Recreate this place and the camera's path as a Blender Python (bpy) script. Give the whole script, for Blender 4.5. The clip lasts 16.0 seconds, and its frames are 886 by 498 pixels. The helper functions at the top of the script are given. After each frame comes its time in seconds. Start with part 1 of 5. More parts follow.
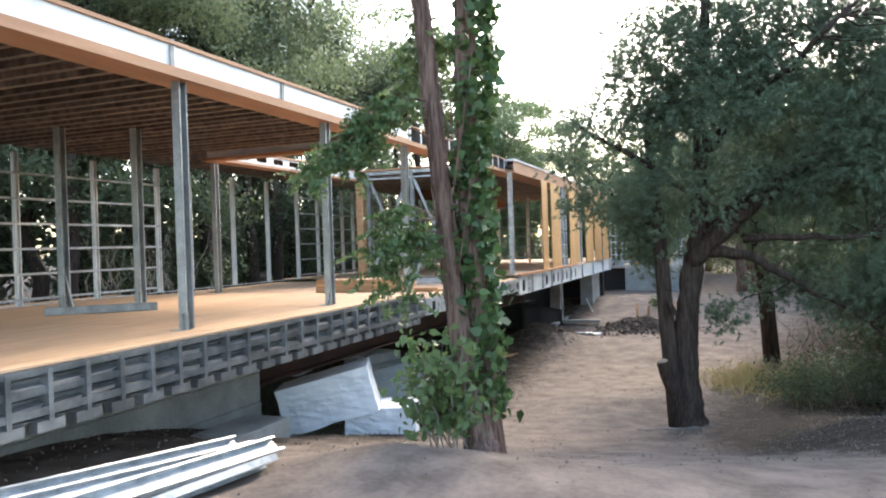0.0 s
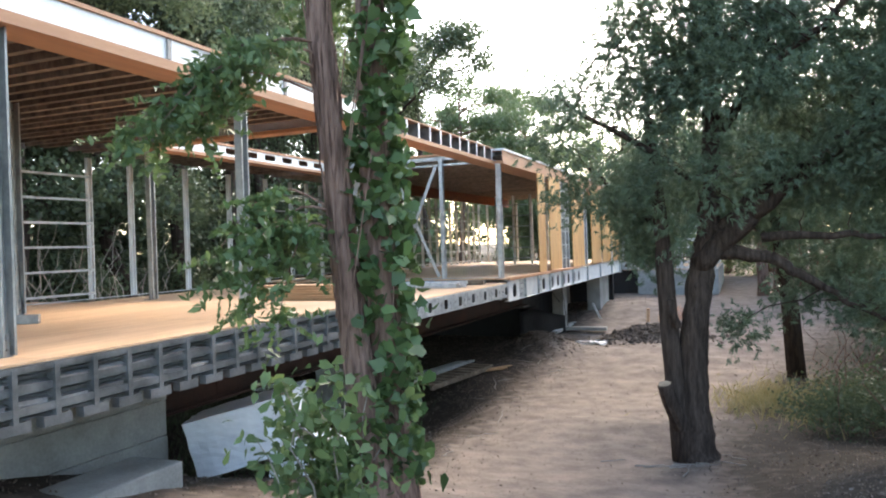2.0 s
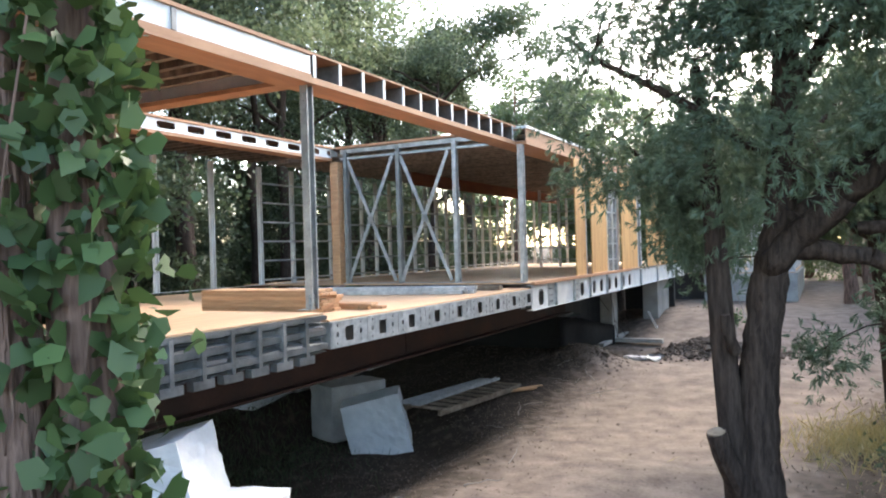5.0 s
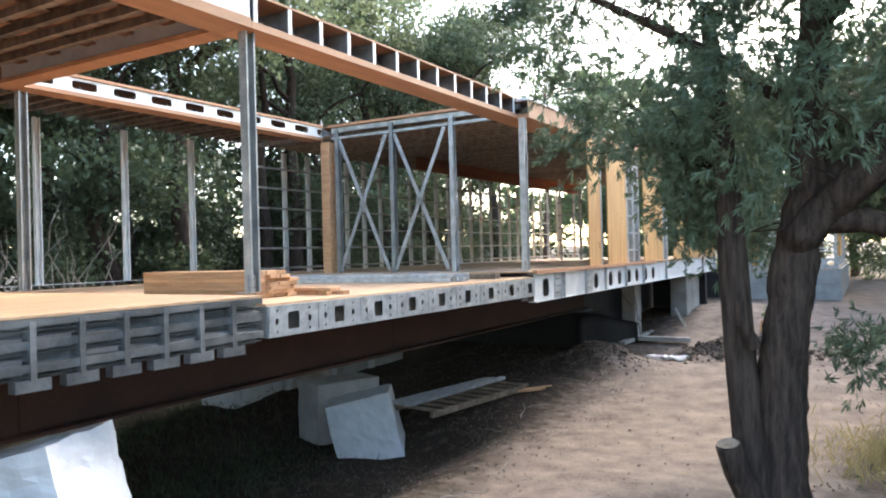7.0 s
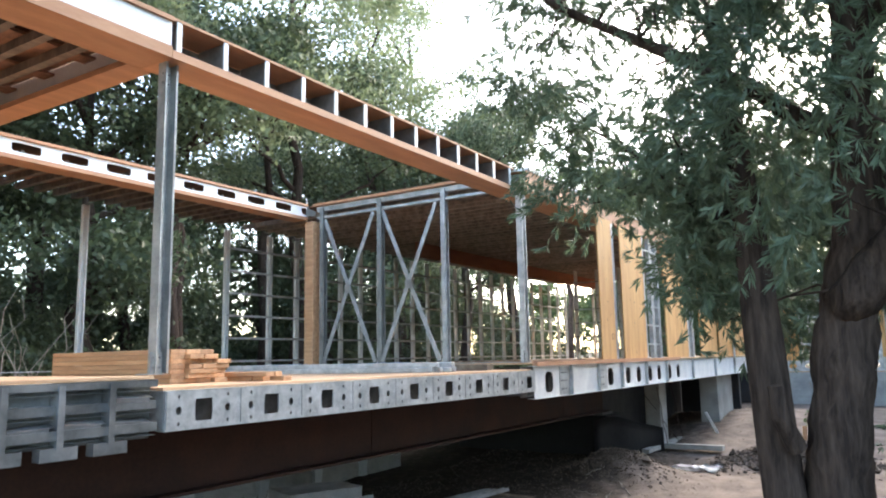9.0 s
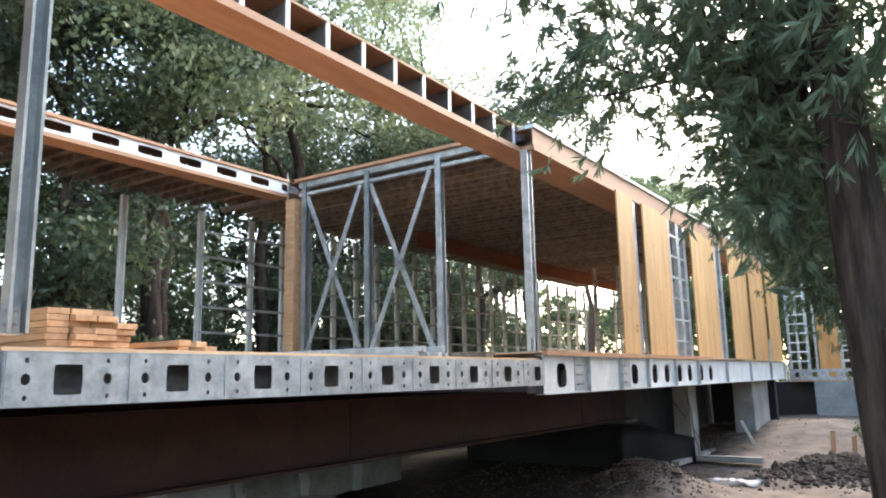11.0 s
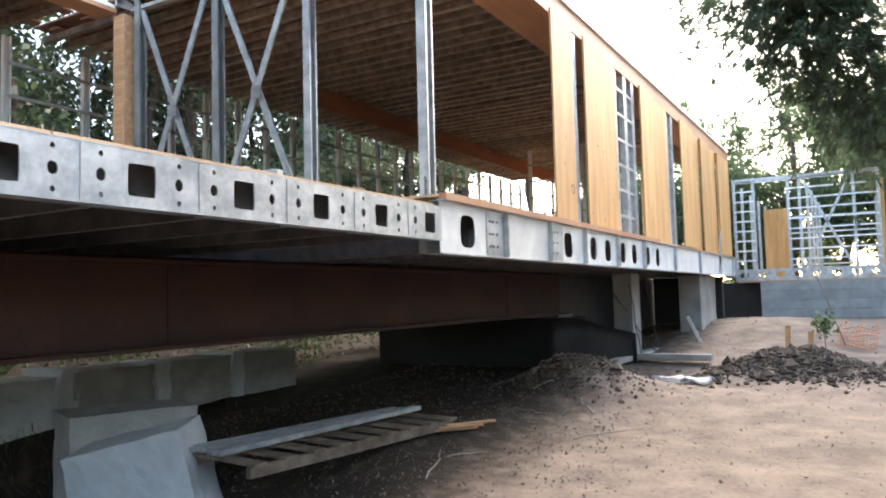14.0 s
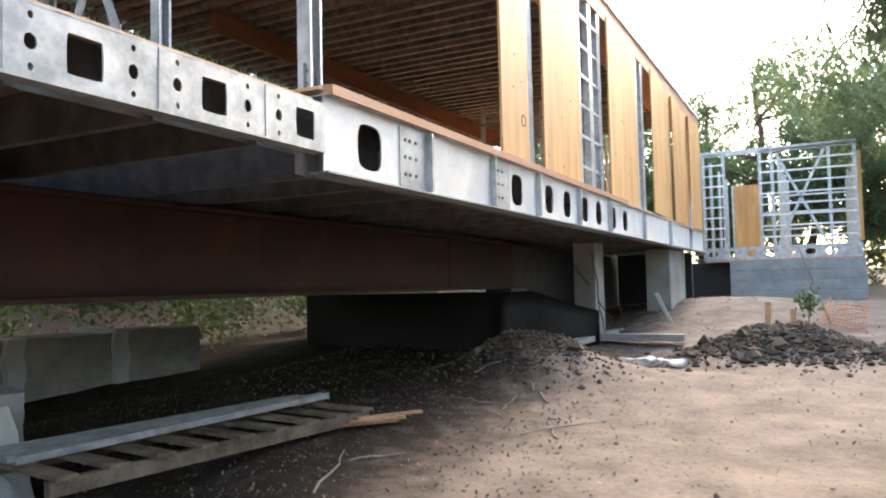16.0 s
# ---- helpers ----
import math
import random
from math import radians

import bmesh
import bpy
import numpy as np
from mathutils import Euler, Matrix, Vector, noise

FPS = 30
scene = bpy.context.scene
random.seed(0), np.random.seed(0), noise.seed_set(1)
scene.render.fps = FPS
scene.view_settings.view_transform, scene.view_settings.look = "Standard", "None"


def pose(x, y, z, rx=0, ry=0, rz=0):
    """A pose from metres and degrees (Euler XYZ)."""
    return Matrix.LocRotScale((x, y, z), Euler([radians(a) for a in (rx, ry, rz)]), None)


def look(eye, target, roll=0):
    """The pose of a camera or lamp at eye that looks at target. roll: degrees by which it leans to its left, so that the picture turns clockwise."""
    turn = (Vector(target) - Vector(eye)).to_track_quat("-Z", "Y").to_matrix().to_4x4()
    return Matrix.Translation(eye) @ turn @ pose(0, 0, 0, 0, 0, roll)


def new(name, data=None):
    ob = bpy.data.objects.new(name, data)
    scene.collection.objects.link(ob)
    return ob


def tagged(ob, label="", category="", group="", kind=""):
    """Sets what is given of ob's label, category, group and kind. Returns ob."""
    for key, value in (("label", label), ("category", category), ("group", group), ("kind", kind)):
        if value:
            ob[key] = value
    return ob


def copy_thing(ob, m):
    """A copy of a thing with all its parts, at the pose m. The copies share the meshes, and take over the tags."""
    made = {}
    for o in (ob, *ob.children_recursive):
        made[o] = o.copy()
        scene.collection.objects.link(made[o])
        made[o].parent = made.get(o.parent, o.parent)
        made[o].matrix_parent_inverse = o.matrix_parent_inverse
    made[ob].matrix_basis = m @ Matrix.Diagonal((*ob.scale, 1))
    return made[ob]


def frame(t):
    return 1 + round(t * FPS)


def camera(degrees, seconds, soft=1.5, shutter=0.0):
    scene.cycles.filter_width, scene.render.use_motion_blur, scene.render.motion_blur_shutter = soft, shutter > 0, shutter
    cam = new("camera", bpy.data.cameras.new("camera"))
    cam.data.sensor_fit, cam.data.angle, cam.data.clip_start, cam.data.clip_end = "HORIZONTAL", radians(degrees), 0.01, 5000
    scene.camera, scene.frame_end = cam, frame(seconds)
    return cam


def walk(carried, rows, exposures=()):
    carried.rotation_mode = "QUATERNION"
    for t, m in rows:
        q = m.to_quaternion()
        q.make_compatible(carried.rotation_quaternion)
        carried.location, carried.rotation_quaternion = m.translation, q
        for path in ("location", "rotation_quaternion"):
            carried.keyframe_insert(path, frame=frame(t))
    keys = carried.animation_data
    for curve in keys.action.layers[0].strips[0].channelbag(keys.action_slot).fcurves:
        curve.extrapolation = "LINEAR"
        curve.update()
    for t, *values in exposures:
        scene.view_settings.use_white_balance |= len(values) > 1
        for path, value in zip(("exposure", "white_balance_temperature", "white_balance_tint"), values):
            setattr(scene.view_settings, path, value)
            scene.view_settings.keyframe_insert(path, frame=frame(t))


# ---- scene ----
cam = camera(61.7, 16.0, soft=2.0)
PATH = [
    (0, (-0.363, -0.213, 1.951), (-1.073, 1.657, 1.942), -1.9),
    (0.5, (-0.321, 0.298, 1.93), (-1.027, 2.169, 1.923), -1.9),
    (1, (-0.295, 0.791, 1.918), (-0.997, 2.664, 1.914), -1.9),
    (1.5, (-0.284, 1.272, 1.916), (-0.997, 3.14, 1.911), -1.9),
    (2, (-0.276, 1.802, 1.911), (-1.034, 3.652, 1.906), -1.9),
    (2.5, (-0.295, 2.266, 1.91), (-1.067, 4.111, 1.905), -1.8),
    (3, (-0.331, 2.743, 1.898), (-1.108, 4.586, 1.901), -1.8),
    (3.5, (-0.351, 3.195, 1.894), (-1.206, 5.003, 1.899), -1.8),
    (4, (-0.352, 3.655, 1.884), (-1.228, 5.453, 1.889), -1.8),
    (6.5, (-0.285, 5.513, 1.614), (-1.294, 7.24, 1.622), -1.5),
    (7, (-0.291, 5.841, 1.553), (-1.303, 7.566, 1.563), -1.5),
    (7.5, (-0.292, 6.219, 1.51), (-1.319, 7.935, 1.551), -1.5),
    (8, (-0.347, 6.553, 1.463), (-1.376, 8.262, 1.611), -1.3),
    (10.5, (-0.861, 8.352, 1.049), (-1.961, 9.985, 1.396), -1.4),
    (11, (-1.065, 8.72, 0.967), (-2.165, 10.354, 1.311), -1.2),
    (11.5, (-1.277, 9.145, 0.849), (-2.374, 10.788, 1.158), -1.4),
    (12, (-1.451, 9.539, 0.747), (-2.541, 11.2, 0.973), -1.4),
    (12.5, (-1.589, 9.945, 0.66), (-2.648, 11.633, 0.84), -1.5),
    (13, (-1.657, 10.289, 0.575), (-2.692, 11.993, 0.733), -1.9),
    (13.5, (-1.766, 10.661, 0.493), (-2.782, 12.378, 0.63), -1.7),
    (14, (-1.857, 11.106, 0.431), (-2.852, 12.836, 0.562), -1.5),
    (14.5, (-1.989, 11.52, 0.33), (-2.957, 13.265, 0.45), -1.5),
    (15, (-2.108, 11.922, 0.272), (-3.064, 13.675, 0.386), -1.5),
    (15.5, (-2.207, 12.367, 0.193), (-3.161, 14.121, 0.308), -1.5),
    (16, (-2.378, 12.85, 0.146), (-3.289, 14.628, 0.247), -1.3),
]
walk(cam, [(t, look(eye, target, roll)) for t, eye, target, roll in PATH], exposures=[(0.0, 2.65, 7000, 8), (4.0, 2.78, 7000, 9), (8.0, 2.85, 6900, 8), (12.0, 2.95, 7200, 8), (14.5, 3.12, 7300, 10), (16.0, 3.12, 7400, 10)])

# ---- light ----
world = bpy.data.worlds.new("world")
scene.world = world
world.use_nodes = True
wn = world.node_tree.nodes
sky = wn.new("ShaderNodeTexSky")
sky.sky_type, sky.sun_disc = "NISHITA", False
SUN_EL, SUN_AZ = 34.0, 4.0
sky.sun_elevation, sky.sun_rotation = radians(SUN_EL), radians(SUN_AZ)
sky.air_density, sky.dust_density, sky.ozone_density = 1.0, 2.0, 1.5
world.node_tree.links.new(sky.outputs[0], wn["Background"].inputs[0])
wn["Background"].inputs[1].default_value = 0.15
sun_data = bpy.data.lights.new("sun", "SUN")
sun_data.energy, sun_data.angle, sun_data.color = 0.55, radians(25), (1.0, 0.95, 0.88)
sun = new("sun", sun_data)
sun_dir = Vector((math.sin(radians(SUN_AZ)) * math.cos(radians(SUN_EL)), math.cos(radians(SUN_AZ)) * math.cos(radians(SUN_EL)), math.sin(radians(SUN_EL))))
sun.matrix_world = look(sun_dir * 60, (0, 0, 0))


# ---- materials ----
def material(name, base, dark=None, rough=0.7, metal=0.0, scale=6.0, stretch=(1, 1, 1), bump=0.15, fine=60.0, vary=0.0, rough_var=0.15, contrast=(0.35, 0.7), island=0.0):
    """Two-scale noise between two colours, with bump, roughness breakup and optional variation per object or island."""
    m = bpy.data.materials.new(name)
    m.use_nodes = True
    nt = m.node_tree
    n, link = nt.nodes, nt.links.new
    b = n["Principled BSDF"]
    tc = n.new("ShaderNodeTexCoord")
    mp = n.new("ShaderNodeMapping")
    mp.inputs["Scale"].default_value = stretch
    geo = n.new("ShaderNodeNewGeometry")
    link(geo.outputs["Position"], mp.inputs[0])
    n1 = n.new("ShaderNodeTexNoise")
    n1.inputs["Scale"].default_value, n1.inputs["Detail"].default_value = scale, 6
    n2 = n.new("ShaderNodeTexNoise")
    n2.inputs["Scale"].default_value, n2.inputs["Detail"].default_value = fine, 4
    link(mp.outputs[0], n1.inputs[0])
    link(mp.outputs[0], n2.inputs[0])
    add = n.new("ShaderNodeMath")
    add.operation = "MULTIPLY_ADD"
    add.inputs[1].default_value = 0.35
    link(n2.outputs[0], add.inputs[0])
    sub = n.new("ShaderNodeMath")
    sub.operation = "SUBTRACT"
    sub.inputs[1].default_value = 0.17
    link(n1.outputs[0], sub.inputs[0])
    link(sub.outputs[0], add.inputs[2])
    ramp = n.new("ShaderNodeMapRange")
    ramp.inputs[1].default_value, ramp.inputs[2].default_value = contrast
    link(add.outputs[0], ramp.inputs[0])
    mix = n.new("ShaderNodeMix")
    mix.data_type = "RGBA"
    d = dark or [c * 0.6 for c in base]
    mix.inputs[6].default_value = (*d, 1)
    mix.inputs[7].default_value = (*base, 1)
    link(ramp.outputs[0], mix.inputs[0])
    col = mix.outputs[2]
    if vary or island:
        hsv = n.new("ShaderNodeHueSaturation")
        mr = n.new("ShaderNodeMapRange")
        v = vary or island
        mr.inputs[3].default_value, mr.inputs[4].default_value = 1 - v, 1 + v
        if vary:
            link(n.new("ShaderNodeObjectInfo").outputs["Random"], mr.inputs[0])
        else:
            link(geo.outputs["Random Per Island"], mr.inputs[0])
        link(mr.outputs[0], hsv.inputs["Value"])
        link(col, hsv.inputs["Color"])
        col = hsv.outputs[0]
    link(col, b.inputs["Base Color"])
    rr = n.new("ShaderNodeMapRange")
    rr.inputs[3].default_value, rr.inputs[4].default_value = max(0.05, rough - rough_var), min(1, rough + rough_var)
    link(n1.outputs[0], rr.inputs[0])
    link(rr.outputs[0], b.inputs["Roughness"])
    b.inputs["Metallic"].default_value = metal
    if rough >= 0.85:
        b.inputs["Specular IOR Level"].default_value = 0.15
    if bump:
        bp = n.new("ShaderNodeBump")
        bp.inputs["Strength"].default_value, bp.inputs["Distance"].default_value = bump, 0.02
        link(add.outputs[0], bp.inputs["Height"])
        link(bp.outputs[0], b.inputs["Normal"])
    return m


def leaf_material(name, base, dark, glow=0.35):
    m = bpy.data.materials.new(name)
    m.use_nodes = True
    nt = m.node_tree
    n, link = nt.nodes, nt.links.new
    b = n["Principled BSDF"]
    geo = n.new("ShaderNodeNewGeometry")
    big = n.new("ShaderNodeTexNoise")
    big.inputs["Scale"].default_value = 0.7
    link(geo.outputs["Position"], big.inputs[0])
    av = n.new("ShaderNodeMath")
    av.operation = "MULTIPLY_ADD"
    av.inputs[1].default_value = 0.55
    link(geo.outputs["Random Per Island"], av.inputs[0])
    sc = n.new("ShaderNodeMath")
    sc.operation = "MULTIPLY_ADD"
    sc.inputs[1].default_value, sc.inputs[2].default_value = 1.1, -0.3
    link(big.outputs[0], sc.inputs[0])
    link(sc.outputs[0], av.inputs[2])
    mix = n.new("ShaderNodeMix")
    mix.data_type = "RGBA"
    mix.clamp_factor = True
    mix.inputs[6].default_value, mix.inputs[7].default_value = (*dark, 1), (*base, 1)
    link(av.outputs[0], mix.inputs[0])
    link(mix.outputs[2], b.inputs["Base Color"])
    b.inputs["Roughness"].default_value = 0.5
    tr = n.new("ShaderNodeBsdfTranslucent")
    link(mix.outputs[2], tr.inputs[0])
    ms = n.new("ShaderNodeMixShader")
    ms.inputs[0].default_value = glow
    link(b.outputs[0], ms.inputs[1])
    link(tr.outputs[0], ms.inputs[2])
    link(ms.outputs[0], n["Material Output"].inputs[0])
    return m


def ground_material():
    """Dusty trodden earth, with darker litter-covered soil off the track."""
    m = material("trodden_earth", (0.245, 0.19, 0.155), (0.115, 0.088, 0.07), rough=0.95, scale=2.6, fine=20, bump=0.9, contrast=(0.3, 0.7))
    nt = m.node_tree
    n, link = nt.nodes, nt.links.new
    b = n["Principled BSDF"]
    old = b.inputs["Base Color"].links[0].from_socket
    at = n.new("ShaderNodeAttribute")
    at.attribute_name = "litter"
    nz = n.new("ShaderNodeTexNoise")
    nz.inputs["Scale"].default_value, nz.inputs["Detail"].default_value = 5.0, 8
    geo = n.new("ShaderNodeNewGeometry")
    link(geo.outputs["Position"], nz.inputs[0])
    sc = n.new("ShaderNodeMath")
    sc.operation = "MULTIPLY_ADD"
    sc.inputs[1].default_value, sc.inputs[2].default_value = 2.4, -1.15
    link(nz.outputs[0], sc.inputs[0])
    ad = n.new("ShaderNodeMath")
    ad.use_clamp = True
    link(at.outputs["Fac"], ad.inputs[0])
    link(sc.outputs[0], ad.inputs[1])
    mul = n.new("ShaderNodeMath")
    mul.operation = "MULTIPLY"
    mul.use_clamp = True
    link(ad.outputs[0], mul.inputs[0])
    sm = n.new("ShaderNodeMapRange")
    sm.inputs[1].default_value, sm.inputs[2].default_value = 0.02, 0.3
    link(at.outputs["Fac"], sm.inputs[0])
    link(sm.outputs[0], mul.inputs[1])
    mix = n.new("ShaderNodeMix")
    mix.data_type = "RGBA"
    mix.inputs[7].default_value = (0.05, 0.037, 0.027, 1)
    link(mul.outputs[0], mix.inputs[0])
    link(old, mix.inputs[6])
    link(mix.outputs[2], b.inputs["Base Color"])
    return m


EARTH = ground_material()
CLOD = material("dug_earth", (0.17, 0.13, 0.1), (0.08, 0.06, 0.045), rough=0.95, scale=4, fine=30, bump=0.8, island=0.35)
GALV = material("galvanised_steel", (0.57, 0.58, 0.58), (0.34, 0.355, 0.36), rough=0.42, metal=0.45, scale=9, fine=45, bump=0.05)
GALV_DULL = material("dull_galvanised_steel", (0.4, 0.41, 0.395), (0.24, 0.25, 0.245), rough=0.45, metal=0.35, scale=5, fine=30, bump=0.05, vary=0.15)
WHITE_STEEL = material("pale_zinc_steel", (0.84, 0.84, 0.82), (0.66, 0.67, 0.67), rough=0.4, metal=0.15, scale=4, fine=40, bump=0.04)
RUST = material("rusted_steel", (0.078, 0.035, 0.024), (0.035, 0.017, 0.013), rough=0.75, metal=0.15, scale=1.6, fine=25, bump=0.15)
LEDGER = material("red_brown_ledger", (0.3, 0.12, 0.065), (0.2, 0.075, 0.04), rough=0.7, scale=3, stretch=(3, 0.5, 3), fine=30, bump=0.06)
# Galvanised steel with the deck edge's shade put into its colour
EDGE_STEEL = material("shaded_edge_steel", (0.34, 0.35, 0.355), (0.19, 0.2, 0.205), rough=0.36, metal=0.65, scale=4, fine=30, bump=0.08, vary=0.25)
PLY = material("orange_plywood", (0.63, 0.41, 0.25), (0.5, 0.305, 0.175), rough=0.6, scale=2.2, stretch=(5, 0.6, 1), fine=25, bump=0.08, vary=0.1)
FASCIA = material("red_orange_ply_edge", (0.5, 0.265, 0.15), (0.39, 0.19, 0.1), rough=0.6, scale=3, stretch=(3, 0.5, 3), fine=30, bump=0.06, vary=0.08)
BOARD = material("yellow_plywood_panel", (0.72, 0.42, 0.17), (0.54, 0.27, 0.09), rough=0.6, scale=2.5, stretch=(3, 3, 0.35), fine=28, bump=0.08, vary=0.1)
LUMBER = material("sawn_lumber", (0.6, 0.36, 0.2), (0.43, 0.235, 0.12), rough=0.7, scale=5, stretch=(0.5, 5, 5), fine=40, bump=0.1, vary=0.22)
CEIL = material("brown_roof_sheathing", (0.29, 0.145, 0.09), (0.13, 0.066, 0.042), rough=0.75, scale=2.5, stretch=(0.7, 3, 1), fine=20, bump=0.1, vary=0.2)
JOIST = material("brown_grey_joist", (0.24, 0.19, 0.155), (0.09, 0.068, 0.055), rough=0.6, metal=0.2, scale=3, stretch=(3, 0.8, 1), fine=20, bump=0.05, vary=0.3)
# Joist colour lightened to carry the brighter light in the far wing
JOIST_LIT = material("lit_brown_joist", (0.38, 0.31, 0.25), (0.17, 0.135, 0.105), rough=0.6, metal=0.15, scale=3, stretch=(3, 0.8, 1), fine=20, bump=0.05, vary=0.25)
DARK_STEEL = material("grey_joist_steel", (0.3, 0.3, 0.3), (0.17, 0.17, 0.17), rough=0.5, metal=0.5, scale=6, fine=30, bump=0.05)
CONCRETE = material("grey_concrete", (0.4, 0.385, 0.35), (0.24, 0.23, 0.21), rough=0.9, scale=1.6, fine=35, bump=0.25)
BLOCKWALL = material("concrete_masonry", (0.4, 0.4, 0.38), (0.29, 0.29, 0.28), rough=0.92, scale=4, fine=40, bump=0.3, vary=0.1)
WRAP = material("white_plastic_wrap", (0.86, 0.86, 0.86), (0.72, 0.73, 0.74), rough=0.35, scale=3, fine=14, bump=0.5)
FOAM = material("grey_insulation_block", (0.6, 0.58, 0.54), (0.44, 0.42, 0.4), rough=0.85, scale=3, fine=30, bump=0.25)
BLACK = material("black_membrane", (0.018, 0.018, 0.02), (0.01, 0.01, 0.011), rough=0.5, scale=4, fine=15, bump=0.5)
PALLET = material("weathered_pallet_wood", (0.3, 0.24, 0.18), (0.15, 0.11, 0.08), rough=0.85, scale=6, fine=40, bump=0.2, vary=0.2)
BARK = material("shaggy_grey_brown_bark", (0.25, 0.16, 0.125), (0.065, 0.038, 0.03), rough=0.95, scale=9, stretch=(3, 3, 0.3), fine=30, bump=1.0, contrast=(0.3, 0.65))
BARK_DARK = material("dark_bark", (0.085, 0.06, 0.047), (0.03, 0.021, 0.017), rough=0.95, scale=8, stretch=(3, 3, 0.4), fine=30, bump=0.9)
CUTWOOD = material("sawn_branch_end", (0.4, 0.31, 0.22), (0.27, 0.2, 0.14), rough=0.85, scale=10, fine=40)
TWIG = material("pale_bare_twig", (0.34, 0.3, 0.26), (0.22, 0.19, 0.16), rough=0.9)
LEAF_IVY = leaf_material("ivy_leaf", (0.105, 0.175, 0.055), (0.014, 0.036, 0.013), 0.25)
LEAF_FRESH = leaf_material("fresh_compound_leaf", (0.165, 0.225, 0.085), (0.05, 0.1, 0.035), 0.4)
LEAF_NEEDLE = leaf_material("grey_green_narrow_leaf", (0.175, 0.235, 0.145), (0.045, 0.075, 0.045), 0.35)
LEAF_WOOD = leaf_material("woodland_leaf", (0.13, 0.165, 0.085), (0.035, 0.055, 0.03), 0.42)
# Leaf colours lightened to hold the sun on far trees and canopy
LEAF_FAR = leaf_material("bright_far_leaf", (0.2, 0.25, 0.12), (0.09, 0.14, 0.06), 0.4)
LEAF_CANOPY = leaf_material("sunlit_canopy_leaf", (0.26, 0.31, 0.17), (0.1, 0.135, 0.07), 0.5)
GRASS = leaf_material("dry_grass", (0.42, 0.34, 0.17), (0.2, 0.19, 0.08), 0.3)
LITTER = leaf_material("leaf_litter", (0.27, 0.21, 0.16), (0.07, 0.05, 0.035), 0.1)
CLOTH = material("white_plastic_sheet", (0.8, 0.8, 0.82), (0.6, 0.6, 0.63), rough=0.4, scale=4, fine=14, bump=0.6)
BLUE = material("blue_grey_strap", (0.2, 0.3, 0.42), (0.14, 0.2, 0.3), rough=0.5)
ORANGE = material("orange_mesh_fence", (0.75, 0.25, 0.07), (0.55, 0.16, 0.04), rough=0.6)


# ---- building helpers ----
def box(bm, x0, x1, y0, y1, z0, z1, m=None):
    v = [bm.verts.new(((x0, x1)[i & 1], (y0, y1)[i >> 1 & 1], (z0, z1)[i >> 2])) for i in range(8)]
    for f in ((0, 2, 3, 1), (4, 5, 7, 6), (0, 1, 5, 4), (2, 6, 7, 3), (0, 4, 6, 2), (1, 3, 7, 5)):
        bm.faces.new([v[i] for i in f])
    if m is not None:
        for q in v:
            q.co = m @ q.co
    return bm


def bevelled(bm, width=0.004):
    bmesh.ops.bevel(bm, geom=bm.edges[:], offset=width, segments=1, affect="EDGES")
    return bm


def mesh_of(bm, name, mat, smooth=False):
    me = bpy.data.meshes.new(name)
    bm.normal_update()
    bm.to_mesh(me)
    bm.free()
    me.materials.append(mat)
    if smooth:
        me.polygons.foreach_set("use_smooth", [True] * len(me.polygons))
    return me


def part(name, bm, mat, parent, label="", smooth=False):
    ob = new(name, mesh_of(bm, name, mat, smooth) if isinstance(bm, bmesh.types.BMesh) else bm)
    ob.parent = parent
    return tagged(ob, label)


def thing(name, label, category, at=(0, 0, 0), group="", kind=""):
    e = new(name)
    e.location = at
    return tagged(e, label, category, group, kind)


def solid(name, bm, mat, label, category="", group="", kind="", smooth=False):
    return tagged(new(name, mesh_of(bm, name, mat, smooth)), label, category, group, kind)


def piece(name, me, parent, loc=(0, 0, 0), rz=0.0):
    ob = new(name, me)
    ob.parent = parent
    ob.location = loc
    ob.rotation_euler[2] = rz
    return ob


def tube(bm, pts, radii, n=8, rough=0.0, seed=0):
    rnd = random.Random(seed)
    rings = []
    for i, p in enumerate(pts):
        p = Vector(p)
        d = (Vector(pts[min(i + 1, len(pts) - 1)]) - Vector(pts[max(i - 1, 0)])).normalized()
        a = d.orthogonal().normalized() if i == 0 else (rings_a - d * rings_a.dot(d)).normalized()
        rings_a = a
        c = d.cross(a)
        rings.append([bm.verts.new(p + (a * math.cos(2 * math.pi * k / n) + c * math.sin(2 * math.pi * k / n)) * radii[i] * (1 + rnd.uniform(-rough, rough))) for k in range(n)])
    for r, s in zip(rings, rings[1:]):
        for k in range(n):
            bm.faces.new((r[k], r[(k + 1) % n], s[(k + 1) % n], s[k]))
    bm.faces.new(rings[0][::-1])
    bm.faces.new(rings[-1])
    return bm


def resample(pts, radii, m):
    """More rings along a trunk, smoothly."""
    n = len(pts)
    t = np.linspace(0, n - 1, m)
    f = np.clip(t.astype(int), 0, n - 2)
    u = (t - f)[:, None]
    p = np.array(pts, float)
    q = np.array(radii, float)
    return (p[f] * (1 - u) + p[f + 1] * u).tolist(), (q[f] * (1 - u[:, 0]) + q[f + 1] * u[:, 0]).tolist()


def wander(a, b, steps, amount, rnd):
    a, b = Vector(a), Vector(b)
    out = []
    for i in range(steps + 1):
        t = i / steps
        k = amount * math.sin(math.pi * t) if 0 < i < steps else 0
        out.append(a.lerp(b, t) + Vector((rnd.uniform(-k, k), rnd.uniform(-k, k), rnd.uniform(-k, k) * 0.5)))
    return out


